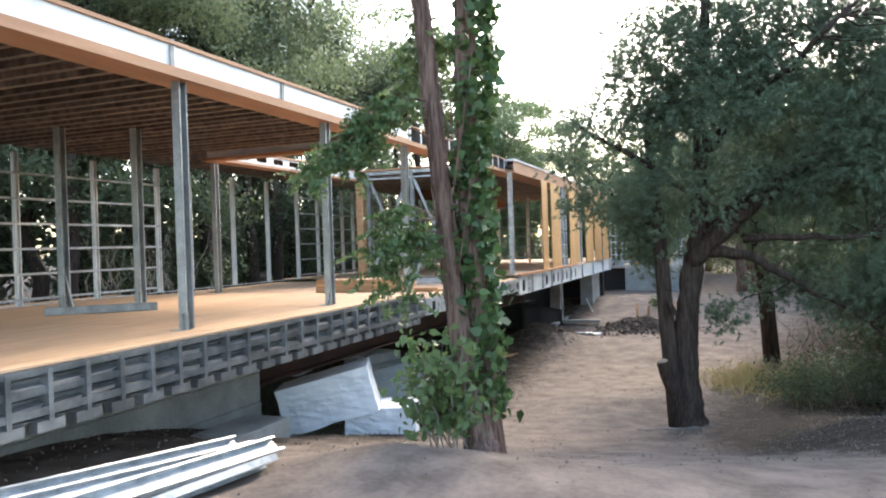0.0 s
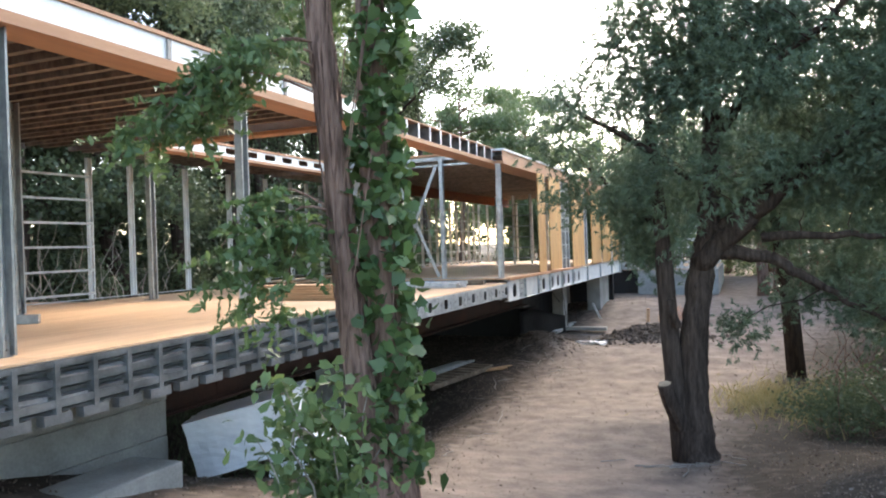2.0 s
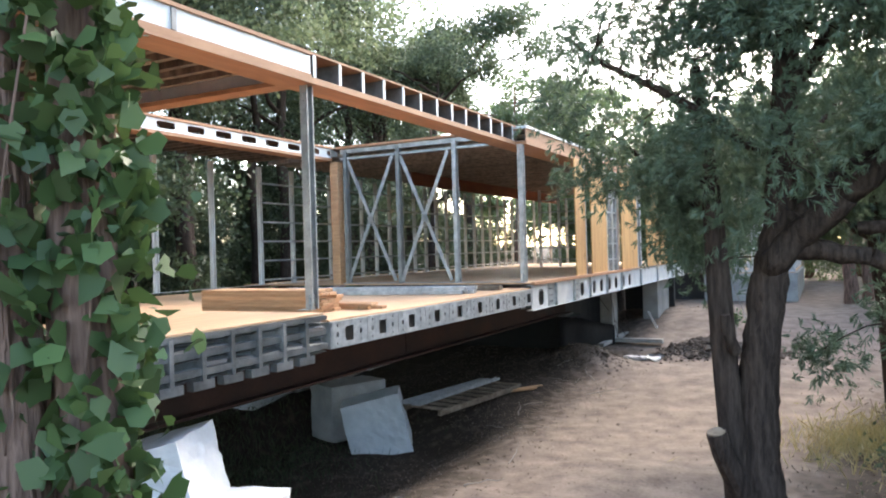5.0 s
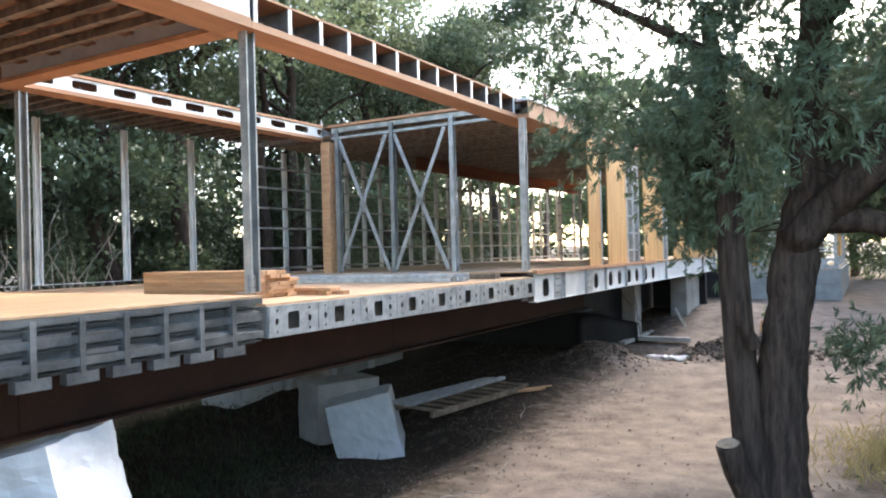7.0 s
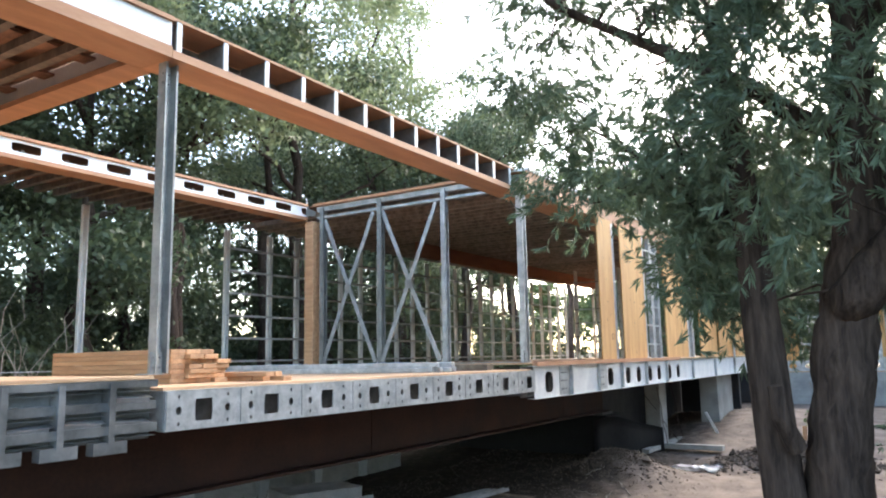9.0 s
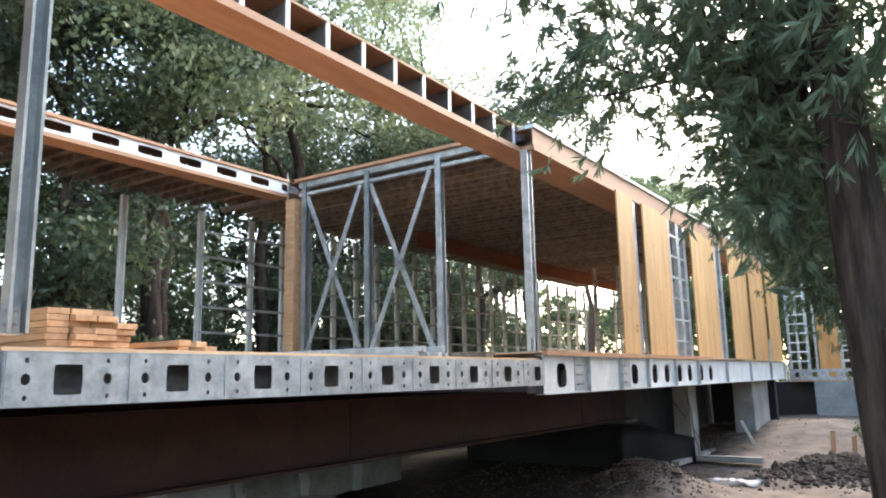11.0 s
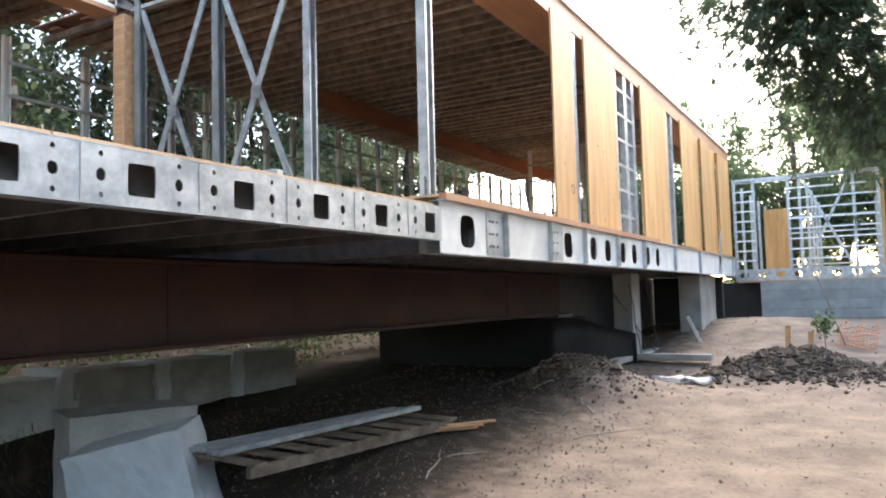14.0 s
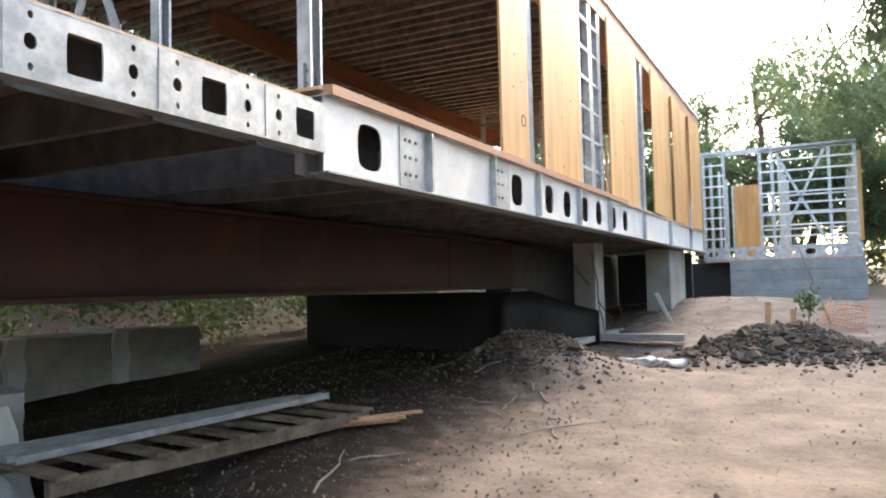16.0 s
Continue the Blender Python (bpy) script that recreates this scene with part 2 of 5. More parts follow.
def bar(bm, a, b, w, d, up=(0, 1, 0)):
    """A bar of section w by d from a to b."""
    a, b = Vector(a), Vector(b)
    z = (b - a).normalized()
    x = Vector(up).cross(z).normalized()
    y = z.cross(x)
    rot = Matrix((x, y, z)).transposed().to_4x4()
    return box(bm, -w / 2, w / 2, -d / 2, d / 2, 0, (b - a).length, Matrix.Translation(a) @ rot)


def channel(bm, a, b, w, d, t=0.004, up=(0, 1, 0)):
    """A C-channel from a to b: web of width w, flanges of depth d."""
    a, b = Vector(a), Vector(b)
    z = (b - a).normalized()
    x = Vector(up).cross(z).normalized()
    y = z.cross(x)
    m = Matrix.Translation(a) @ Matrix((x, y, z)).transposed().to_4x4()
    h, q = w / 2, 0.018
    prof = [(-h, 0), (h, 0), (h, d), (h - q, d), (h - q, d - t), (h - t, d - t), (h - t, t), (-h + t, t), (-h + t, d - t), (-h + q, d - t), (-h + q, d), (-h, d)]
    lo, hi = ([bm.verts.new(m @ Vector((u, v, k))) for u, v in prof] for k in (0, (b - a).length))
    for k in range(12):
        bm.faces.new((lo[k], lo[(k + 1) % 12], hi[(k + 1) % 12], hi[k]))
    bm.faces.new(lo[::-1])
    bm.faces.new(hi)
    return bm


def holed_cell(bm, y0, y1, z0, z1, cy, cz, hw, hh, rnd_, x, thick, n=16):
    """One cell of an upright plate with a rounded hole through it."""
    ang = sorted([2 * math.pi * (k + 0.5) / n for k in range(n)] + [math.atan2(z - cz, y - cy) % (2 * math.pi) for y in (y0, y1) for z in (z0, z1)])
    inner, outer = [], []
    p = 2 / max(rnd_, 0.05)
    for a in ang:
        c, s = math.cos(a), math.sin(a)
        r = 1 / ((abs(c) / hw) ** p + (abs(s) / hh) ** p) ** (1 / p)
        inner.append((cy + r * c, cz + r * s))
        ty = ((y1 - cy) / c if c > 0 else (y0 - cy) / c) if abs(c) > 1e-6 else 1e9
        tz = ((z1 - cz) / s if s > 0 else (z0 - cz) / s) if abs(s) > 1e-6 else 1e9
        k = min(ty, tz)
        outer.append((cy + k * c, cz + k * s))
    m = len(ang)
    fi, fo, bi, bo = ([bm.verts.new((xx, y, z)) for y, z in ring] for xx, ring in ((x, inner), (x, outer), (x - thick, inner), (x - thick, outer)))
    for k in range(m):
        j = (k + 1) % m
        bm.faces.new((fi[k], fo[k], fo[j], fi[j]))
        bm.faces.new((bi[j], bo[j], bo[k], bi[k]))
        bm.faces.new((fi[j], bi[j], bi[k], fi[k]))


def leaves(name, centres, mat, size=0.08, aspect=2.0, droop=0.0, seed=0, spread=0.3, broad=False, along=None):
    """Many small folded leaves at the given centres, as one mesh."""
    g = np.random.default_rng(seed)
    c = np.asarray(centres, float)
    n = len(c)
    d = g.normal(size=(n, 3)) if along is None else np.array(along, float)
    d[:, 2] -= droop
    d /= np.linalg.norm(d, axis=1)[:, None]
    s = np.cross(d, g.normal(size=(n, 3)))
    s /= np.linalg.norm(s, axis=1)[:, None] + 1e-9
    u = np.cross(d, s)
    l = size * g.uniform(1 - spread, 1 + spread, n)[:, None]
    w = l / aspect
    shape = [(-0.42, 0, 0), (-0.5, 0.28, 0.1), (-0.12, 0.5, 0.16), (0.5, 0, -0.1), (-0.12, -0.5, 0.16), (-0.5, -0.28, 0.1)] if broad else [(-0.5, 0, 0), (0, 0.5, 0.15), (0.5, 0, 0), (0, -0.5, 0.15)]
    k = len(shape)
    v = np.stack([c + d * l * p + s * w * q + u * w * o for p, q, o in shape], 1).reshape(-1, 3)
    me = bpy.data.meshes.new(name)
    me.vertices.add(k * n)
    me.vertices.foreach_set("co", v.ravel())
    me.loops.add(k * n)
    me.loops.foreach_set("vertex_index", np.arange(k * n))
    me.polygons.add(n)
    me.polygons.foreach_set("loop_start", np.arange(n) * k)
    me.update(calc_edges=True)
    me.materials.append(mat)
    return me


def lobes(spec, clumps, per, radius, seed, squash=0.7, shell=0.55):
    """Points for leaves: clumps over the outer part of a few uneven lobes (x, y, z, rx, ry, rz)."""
    g = np.random.default_rng(seed)
    vol = np.array([q[3] * q[4] * q[5] for q in spec]) ** 0.75
    out = []
    which = g.choice(len(spec), clumps, p=vol / vol.sum())
    for w in which:
        q = np.array(spec[w], float)
        d = g.normal(size=3)
        d /= np.linalg.norm(d)
        r = g.uniform(shell, 1.0) * (1 + 0.15 * math.sin(5 * d[0] + 3 * d[2] + w))
        c = q[:3] + q[3:] * d * r
        k = g.uniform(0.5, 1.4)
        out.append(c + g.normal(size=(int(per * k), 3)) * radius * k * np.array([1, 1, squash]))
    return np.concatenate(out)


def tufted(spec, clumps, tufts, per, length, seed, shell=0.45, loose=0.13):
    """Leaves radiating from tufts at the ends of drooping twigs: centres, directions and clump centres."""
    g = np.random.default_rng(seed)
    q = np.array(spec, float)
    vol = (q[:, 3] * q[:, 4] * q[:, 5]) ** 0.7
    w = g.choice(len(q), clumps, p=vol / vol.sum())
    o = g.normal(size=(clumps, 3))
    o /= np.linalg.norm(o, axis=1)[:, None]
    r = g.uniform(shell, 1.0, clumps) * (1 + 0.2 * np.sin(5 * o[:, 0] + 4 * o[:, 2] + w))
    c = q[w, :3] + q[w, 3:] * o * r[:, None]
    k = g.uniform(0.6, 1.5, clumps)
    t = np.repeat(c, tufts, 0) + g.normal(size=(clumps * tufts, 3)) * loose * np.repeat(k, tufts)[:, None]
    td = np.repeat(o, tufts, 0) * 0.8 + g.normal(size=t.shape) * 0.5
    td[:, 2] -= 0.15
    td /= np.linalg.norm(td, axis=1)[:, None]
    d = np.repeat(td, per, 0) + g.normal(size=(len(t) * per, 3)) * 0.42
    d /= np.linalg.norm(d, axis=1)[:, None]
    p = np.repeat(t, per, 0) + d * length * 0.5 + np.repeat(td, per, 0) * g.uniform(-0.06, 0.03, len(d))[:, None]
    return p, d, c


def twig_mesh(bm, limbs, ends, seed, r0=0.012):
    """Thin crooked twigs from the nearest limb to the clumps."""
    rnd = random.Random(seed)
    pts = [Vector(a).lerp(Vector(b), i / 8) for a, b, *_ in limbs for i in range(2, 9)]
    for e in ends:
        e = Vector(e)
        a = min(pts, key=lambda p: (p - e).length + 0.6 * max(0, p.z - e.z))
        if 0.25 < (a - e).length < 2.2:
            tube(bm, wander(a, e, 4, 0.12, rnd), [r0, r0 * 0.8, r0 * 0.6, r0 * 0.45, r0 * 0.3], 4)
    return bm


def value_noise(x, y, cell, seed):
    g = np.random.default_rng(seed).uniform(-1, 1, (64, 64))
    u, v = x / cell, y / cell
    i, j = np.floor(u).astype(int), np.floor(v).astype(int)
    f, h = u - i, v - j
    f, h = f * f * (3 - 2 * f), h * h * (3 - 2 * h)
    a, b, c, d = g[i % 64, j % 64], g[(i + 1) % 64, j % 64], g[i % 64, (j + 1) % 64], g[(i + 1) % 64, (j + 1) % 64]
    return (a * (1 - f) + b * f) * (1 - h) + (c * (1 - f) + d * f) * h


def smooth(a, b, x):
    t = np.clip((x - a) / (b - a), 0, 1)
    return t * t * (3 - 2 * t)


def bumpy(x, y, cx, cy, rx, ry, h):
    return h * np.exp(-((x - cx) / rx) ** 2 - ((y - cy) / ry) ** 2)


def ground_z(x, y):
    x, y = np.asarray(x, float), np.asarray(y, float)
    z = np.interp(y, [-60, 0, 3.5, 5.5, 7.2, 8.6, 9.8, 11.2, 13, 17, 22, 30, 60, 200], [0.5, 0.4, 0.33, 0.15, -0.2, -0.52, -0.78, -0.98, -1.12, -1.08, -0.84, -0.5, 0.2, 1.5])
    z = z - 0.62 * smooth(-4.6, -6.6, x) * smooth(7.5, 10, y) * (1 - smooth(15.4, 17.2, y)) * (1 - smooth(-9.0, -9.9, x) * 0.95)
    z = z + 0.9 * smooth(-11.5, -18, x)
    z = z + bumpy(x, y, 1.6, 10.2, 1.3, 2.6, 0.45) + 0.7 * smooth(2.5, 9, x)
    z = z + bumpy(x, y, -2.0, 5.3, 1.8, 0.9, 0.1) + bumpy(x, y, -3.0, 4.9, 0.8, 0.5, 0.12)
    z = z + bumpy(x, y, -5.4, 20.7, 0.95, 0.8, 0.5) - bumpy(x, y, -4.75, 22.6, 0.55, 0.8, 0.45)
    z = z + bumpy(x, y, -10.3, 16.3, 0.9, 1.6, 0.17) + bumpy(x, y, -2.8, 22.9, 0.9, 0.6, 0.38) + bumpy(x, y, -4.0, 28.6, 2.2, 2.6, 0.35)
    near = np.exp(-((x + 3) / 30) ** 2 - ((y - 12) / 40) ** 2)
    z = z + value_noise(x, y, 2.3, 1) * 0.06 + near * (value_noise(x, y, 0.7, 2) * 0.03 + value_noise(x + 0.37 * y, y - 0.41 * x, 0.31, 3) * 0.010)
    return z


def spaced(lo, fine_lo, fine_hi, hi, step):
    a = list(np.arange(fine_lo, fine_hi, step))
    s, v = step, fine_hi
    while v < hi:
        a.append(v)
        s *= 1.25
        v += s
    a.append(hi)
    s, v = step, fine_lo
    while v > lo:
        s *= 1.25
        v -= s
        a.insert(0, max(v, lo))
    return np.array(sorted(set(a)))


# ---- ground ----
gx, gy = spaced(-900, -12, 5, 900, 0.085), spaced(-900, -1, 31, 900, 0.085)
X, Y = np.meshgrid(gx, gy)
Z = ground_z(X, Y)
nx, ny = len(gx), len(gy)
ids = np.arange(nx * ny).reshape(ny, nx)
quads = np.stack([ids[:-1, :-1], ids[:-1, 1:], ids[1:, 1:], ids[1:, :-1]], -1).reshape(-1, 4)
gm = bpy.data.meshes.new("ground")
gm.vertices.add(nx * ny)
gm.vertices.foreach_set("co", np.stack([X, Y, Z], -1).ravel())
gm.loops.add(quads.size)
gm.loops.foreach_set("vertex_index", quads.ravel())
gm.polygons.add(len(quads))
gm.polygons.foreach_set("loop_start", np.arange(len(quads)) * 4)
gm.polygons.foreach_set("use_smooth", np.ones(len(quads), bool))
gm.update(calc_edges=True)
track = np.interp(Y, [-5, 4, 8, 12, 16, 22, 30], [-1.2, -1.2, -1.8, -2.6, -2.6, -2.0, -1.0])
half = np.interp(Y, [-5, 5, 7.2, 9, 16, 22, 30], [5.5, 4.6, 2.8, 1.7, 2.0, 3.0, 4.0])
litter = smooth(0.75, 1.35, np.abs(X - track) / half)
la = gm.attributes.new("litter", "FLOAT", "POINT")
la.data.foreach_set("value", litter.ravel())
gm.materials.append(EARTH)
tagged(new("ground", gm), "dusty beige trodden earth sloping down past the building", "ground", kind="structure")

S = 0.64
FX = -4.72          # face of the edge beams
DECK = 1.24         # top of the near deck
LOW = 1.135         # top of the perforated edge beam
TOPZ = 3.6          # underside of the roofs
RX = -10.4          # rear wall

# ---- decks ----
floor_near = thing("floor_near", "orange plywood deck of the raised near wing", "floor", kind="structure")
bm = bmesh.new(); box(bm, 0, 1.24, 0, 2.46, -0.022, 0); bevelled(bm, 0.003)
sheet = mesh_of(bm, "plywood_sheet", PLY)
for i in range(5):
    y = -4.4 + (0.35 if i % 2 else 0)
    while y < 10.39:
        if y + 2.46 < 10.4:
            piece("plywood_sheet", sheet, floor_near, (FX - 0.02 - (i + 1) * 1.246, y, DECK))
        else:
            bm = bmesh.new(); box(bm, 0, 1.24, 0, 10.4 - y, -0.022, 0)
            piece("plywood_sheet", mesh_of(bm, "plywood_sheet", PLY), floor_near, (FX - 0.02 - (i + 1) * 1.246, y, DECK))
        y += 2.466
floor_low = thing("floor_middle", "pale orange plywood deck between the wings", "floor", kind="structure")
floor_far = thing("floor_far", "orange plywood deck of the far wing", "floor", kind="structure")
for i in range(5):
    for j in range(3):
        bm = bmesh.new(); box(bm, 0, 1.24, 0, min(2.46, 16.0 - 10.46 - j * 2.466), -0.022, 0)
        piece("plywood_sheet", mesh_of(bm, "plywood_sheet", PLY), floor_low, (FX - 0.02 - (i + 1) * 1.246, 10.46 + j * 2.466, LOW + 0.024))
    for j in range(6):
        piece("plywood_sheet", sheet, floor_far, (FX - 0.02 - (i + 1) * 1.246, 16.05 + j * 2.466, DECK))
# lipped ply edge on the far deck
bm = bmesh.new(); box(bm, FX - 0.05, FX + 0.03, 16.1, 22.9, DECK - 0.045, DECK + 0.012)
solid("deck_edge_trim", bm, FASCIA, "red-orange plywood strip along the far deck's edge", "trim", kind="structure")

# near deck's edge: stacked channels with upright joist ends
edge = thing("near_edge_frame", "galvanised stacked channels with joist ends along the deck edge, darkened as in shade", "edge framing", (0, 0, 0))
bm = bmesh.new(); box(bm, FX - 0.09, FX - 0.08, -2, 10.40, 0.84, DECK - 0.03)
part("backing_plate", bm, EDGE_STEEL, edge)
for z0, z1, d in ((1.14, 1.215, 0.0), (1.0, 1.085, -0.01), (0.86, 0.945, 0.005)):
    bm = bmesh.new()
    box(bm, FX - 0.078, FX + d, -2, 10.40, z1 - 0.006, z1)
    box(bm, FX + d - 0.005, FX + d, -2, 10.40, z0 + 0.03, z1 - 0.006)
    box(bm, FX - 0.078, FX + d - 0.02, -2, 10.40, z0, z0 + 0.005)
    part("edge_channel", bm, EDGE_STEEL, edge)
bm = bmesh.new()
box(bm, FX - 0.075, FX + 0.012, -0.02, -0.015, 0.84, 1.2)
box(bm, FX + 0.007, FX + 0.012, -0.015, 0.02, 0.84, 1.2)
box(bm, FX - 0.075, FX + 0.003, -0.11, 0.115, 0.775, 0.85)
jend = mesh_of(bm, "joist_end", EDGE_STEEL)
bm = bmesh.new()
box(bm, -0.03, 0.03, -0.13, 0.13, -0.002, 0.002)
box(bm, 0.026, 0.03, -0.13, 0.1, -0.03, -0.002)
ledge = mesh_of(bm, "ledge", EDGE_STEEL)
rnd = random.Random(44)
for k in range(38):
    y = -1.95 + k * 0.325
    piece("joist_end", jend, edge, (0, y, 0))
    for z in (1.11, 0.975):
        if rnd.random() < 0.85:
            o = piece("ledge", ledge, edge, (FX - 0.035 + rnd.uniform(-0.008, 0.006), y + 0.165, z + rnd.uniform(-0.012, 0.012)))
            o.rotation_euler[0] = radians(rnd.uniform(-4, 4))
            o.rotation_euler[1] = radians(rnd.uniform(5, 25))

# perforated beam of the middle deck
beam = thing("perforated_beam", "galvanised edge beam with square cut-outs and bolt holes", "beam")
bm = bmesh.new()
for i in range(1, 10):
    c = 15.9 - (9 - i) * S
    a, b = c - S / 2, c + S / 2
    if i == 9:
        b = c + 0.17
    holed_cell(bm, c - 0.12, c + 0.12, 0.88, LOW, c, 1.0, 0.075, 0.075, 0.15, FX, 0.008, 20)
    cols = [(a, c - 0.12, a + 0.11)] + ([(c + 0.12, b, b - 0.11)] if i < 9 else [])
    for q0, q1, h in cols:
        for z0, z1, cz, r in ((0.88, 0.948, 0.915, 0.014), (0.948, 1.058, 1.003, 0.03), (1.058, LOW, 1.095, 0.014)):
            holed_cell(bm, q0, q1, z0, z1, h, cz, r * 0.8, r, 1.0, FX, 0.008, 10)
    if i == 9:
        box(bm, FX - 0.008, FX, c + 0.12, b, 0.88, LOW)
part("web", bm, GALV, beam)
bm = bmesh.new()
box(bm, FX - 0.08, FX + 0.002, 10.46, 16.07, 0.872, 0.88); box(bm, FX - 0.08, FX + 0.002, 10.46, 16.07, LOW, LOW + 0.004)
part("flange", bm, GALV, beam)
for k in range(9):
    bm = bmesh.new(); c = 15.9 - (8 - k) * S
    box(bm, FX, FX + 0.003, c - 0.31, c - 0.305, 0.885, LOW - 0.005)
    part("seam", bm, GALV_DULL, beam)
# Dark plate added behind the cut-outs, in place of the shaded void
bm = bmesh.new(); box(bm, FX - 0.2, FX - 0.19, 10.47, 16.05, 0.885, LOW - 0.002)
part("void_backing", bm, DARK_STEEL, beam)
bm = bmesh.new(); box(bm, FX - 0.6, FX - 0.008, 10.455, 10.462, 0.88, LOW)
part("end_plate", bm, GALV_DULL, beam)

# edge beam of the far wing
fbeam = thing("far_edge_beam", "pale galvanised edge beam with oval cut-outs and stiffener plates", "beam")
bm = bmesh.new()
ovals = [16.54, 18.91, 19.77, 20.34, 21.0, 21.56, 22.28, 22.89]
prev = 16.08
for c in ovals:
    w = 0.13 if c < 19.5 else 0.12
    if c - 0.2 > prev:
        box(bm, FX - 0.028, FX - 0.02, prev, c - 0.2, 0.78, DECK - 0.05)
        prev = c - 0.2
    holed_cell(bm, prev, c + 0.24, 0.78, DECK - 0.05, c, 0.975, w, 0.135, 0.55, FX - 0.02, 0.008, 24)
    prev = c + 0.24
box(bm, FX - 0.028, FX - 0.02, prev, 30.55, 0.78, DECK - 0.05)
part("web", bm, WHITE_STEEL, fbeam)
for c0, c1 in ((16.88, 17.22), (18.35, 18.72)):
    bm = bmesh.new(); box(bm, FX - 0.02, FX - 0.012, c0, c1, 0.79, DECK - 0.06)
    p = part("splice_plate", bm, GALV, fbeam)
    bm = bmesh.new()
    for yy in (0.06, 0.12, 0.2):
        for z in (0.87, 0.98, 1.09):
            bmesh.ops.create_cone(bm, cap_ends=True, segments=6, radius1=0.012, radius2=0.012, depth=0.012, matrix=Matrix.Translation((FX - 0.008, c0 + yy, z)) @ pose(0, 0, 0, 0, 90, 0))
    part("bolt", bm, DARK_STEEL, p)
for c in (17.24, 18.33, 19.4, 20.7, 22.0, 24.0, 26.1, 28.3, 30.1):
    bm = bmesh.new(); box(bm, FX - 0.02, FX + 0.03, c, c + 0.02, 0.785, DECK - 0.055)
    part("stiffener", bm, GALV, fbeam)
bm = bmesh.new()
box(bm, FX - 0.12, FX + 0.012, 16.08, 30.55, 0.77, 0.78); box(bm, FX - 0.12, FX + 0.012, 16.08, 30.55, DECK - 0.05, DECK - 0.042)
part("flange", bm, GALV, fbeam)
# Same added plate, standing in for the darkness behind the ovals
bm = bmesh.new(); box(bm, FX - 0.24, FX - 0.23, 16.1, 30.4, 0.785, DECK - 0.06)
part("void_backing", bm, DARK_STEEL, fbeam)
bm = bmesh.new(); box(bm, FX - 0.25, FX - 0.03, 30.5, 30.62, 0.72, 1.1)
part("end_bracket", bm, GALV_DULL, fbeam)

# floor joists under the decks, seen from below
bm = bmesh.new(); box(bm, 0, 5.5, -0.003, 0.003, 0, 0.24); box(bm, 0, 5.5, 0, 0.05, 0, 0.004); box(bm, 0, 5.5, 0, 0.05, 0.236, 0.24)
jo = mesh_of(bm, "floor_joist", DARK_STEEL)
fj = thing("floor_joists", "dull grey steel floor joists under the decks", "joists", kind="structure")
for k in range(50):
    piece("floor_joist", jo, fj, (RX + 0.05, -1.6 + k * S, 0.87 if k * S - 1.6 < 16 else 0.8))

# rusted main girders
def girder(x, y0, y1):
    g = thing("rusted_girder", "deep rust-brown steel girder carrying the decks", "girder", group="rusted girders")
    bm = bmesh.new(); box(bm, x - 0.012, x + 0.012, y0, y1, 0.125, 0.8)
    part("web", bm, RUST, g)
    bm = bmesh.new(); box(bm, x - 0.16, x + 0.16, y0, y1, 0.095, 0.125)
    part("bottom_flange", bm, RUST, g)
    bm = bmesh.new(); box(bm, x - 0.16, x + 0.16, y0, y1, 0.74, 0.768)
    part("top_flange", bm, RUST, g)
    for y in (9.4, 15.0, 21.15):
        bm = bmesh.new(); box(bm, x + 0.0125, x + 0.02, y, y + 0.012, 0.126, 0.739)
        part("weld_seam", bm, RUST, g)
girder(-6.57, -1, 23.3)
girder(-9.4, -1, 23.3)

# ---- roofs ----
def roof(name, y0, y1, x0, x1, label, joist=JOIST):
    r = thing(name, label, "roof", kind="structure")
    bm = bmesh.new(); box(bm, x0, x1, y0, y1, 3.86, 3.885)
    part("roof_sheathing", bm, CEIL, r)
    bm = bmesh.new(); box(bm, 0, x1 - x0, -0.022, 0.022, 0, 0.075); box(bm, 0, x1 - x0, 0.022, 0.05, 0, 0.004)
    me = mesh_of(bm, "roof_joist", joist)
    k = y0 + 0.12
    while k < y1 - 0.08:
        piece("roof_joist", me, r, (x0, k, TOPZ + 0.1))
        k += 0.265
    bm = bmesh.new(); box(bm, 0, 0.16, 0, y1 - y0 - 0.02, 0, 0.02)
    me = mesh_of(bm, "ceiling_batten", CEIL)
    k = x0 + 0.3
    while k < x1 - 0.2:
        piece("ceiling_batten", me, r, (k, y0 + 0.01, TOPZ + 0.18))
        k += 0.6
    return r
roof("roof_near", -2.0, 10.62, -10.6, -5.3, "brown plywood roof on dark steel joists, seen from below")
roof("roof_far", 16.36, 30.5, -10.6, -4.85, "brown plywood roof on brown joists over far wing", JOIST_LIT)
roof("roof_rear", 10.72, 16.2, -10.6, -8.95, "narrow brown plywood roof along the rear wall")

def fascia(y0, y1, x_front, width):
    bm = bmesh.new(); box(bm, x_front - width, x_front + 0.012, y0, y1, TOPZ - 0.02, TOPZ + 0.025)
    return bm
front = thing("front_roof_beam", "white steel roof beam with orange plywood soffit and top", "roof beam")
bm = bmesh.new(); box(bm, -5.36, -4.985, -2, 10.62, TOPZ - 0.03, TOPZ + 0.06)
part("soffit", bm, FASCIA, front, "orange plywood soffit")
bm = bmesh.new(); box(bm, -5.012, -5.0, -2, 10.62, TOPZ + 0.06, 3.855)
part("web", bm, WHITE_STEEL, front)
bm = bmesh.new(); box(bm, -5.36, -4.975, -2, 10.62, 3.855, 3.89)
part("cap", bm, FASCIA, front)
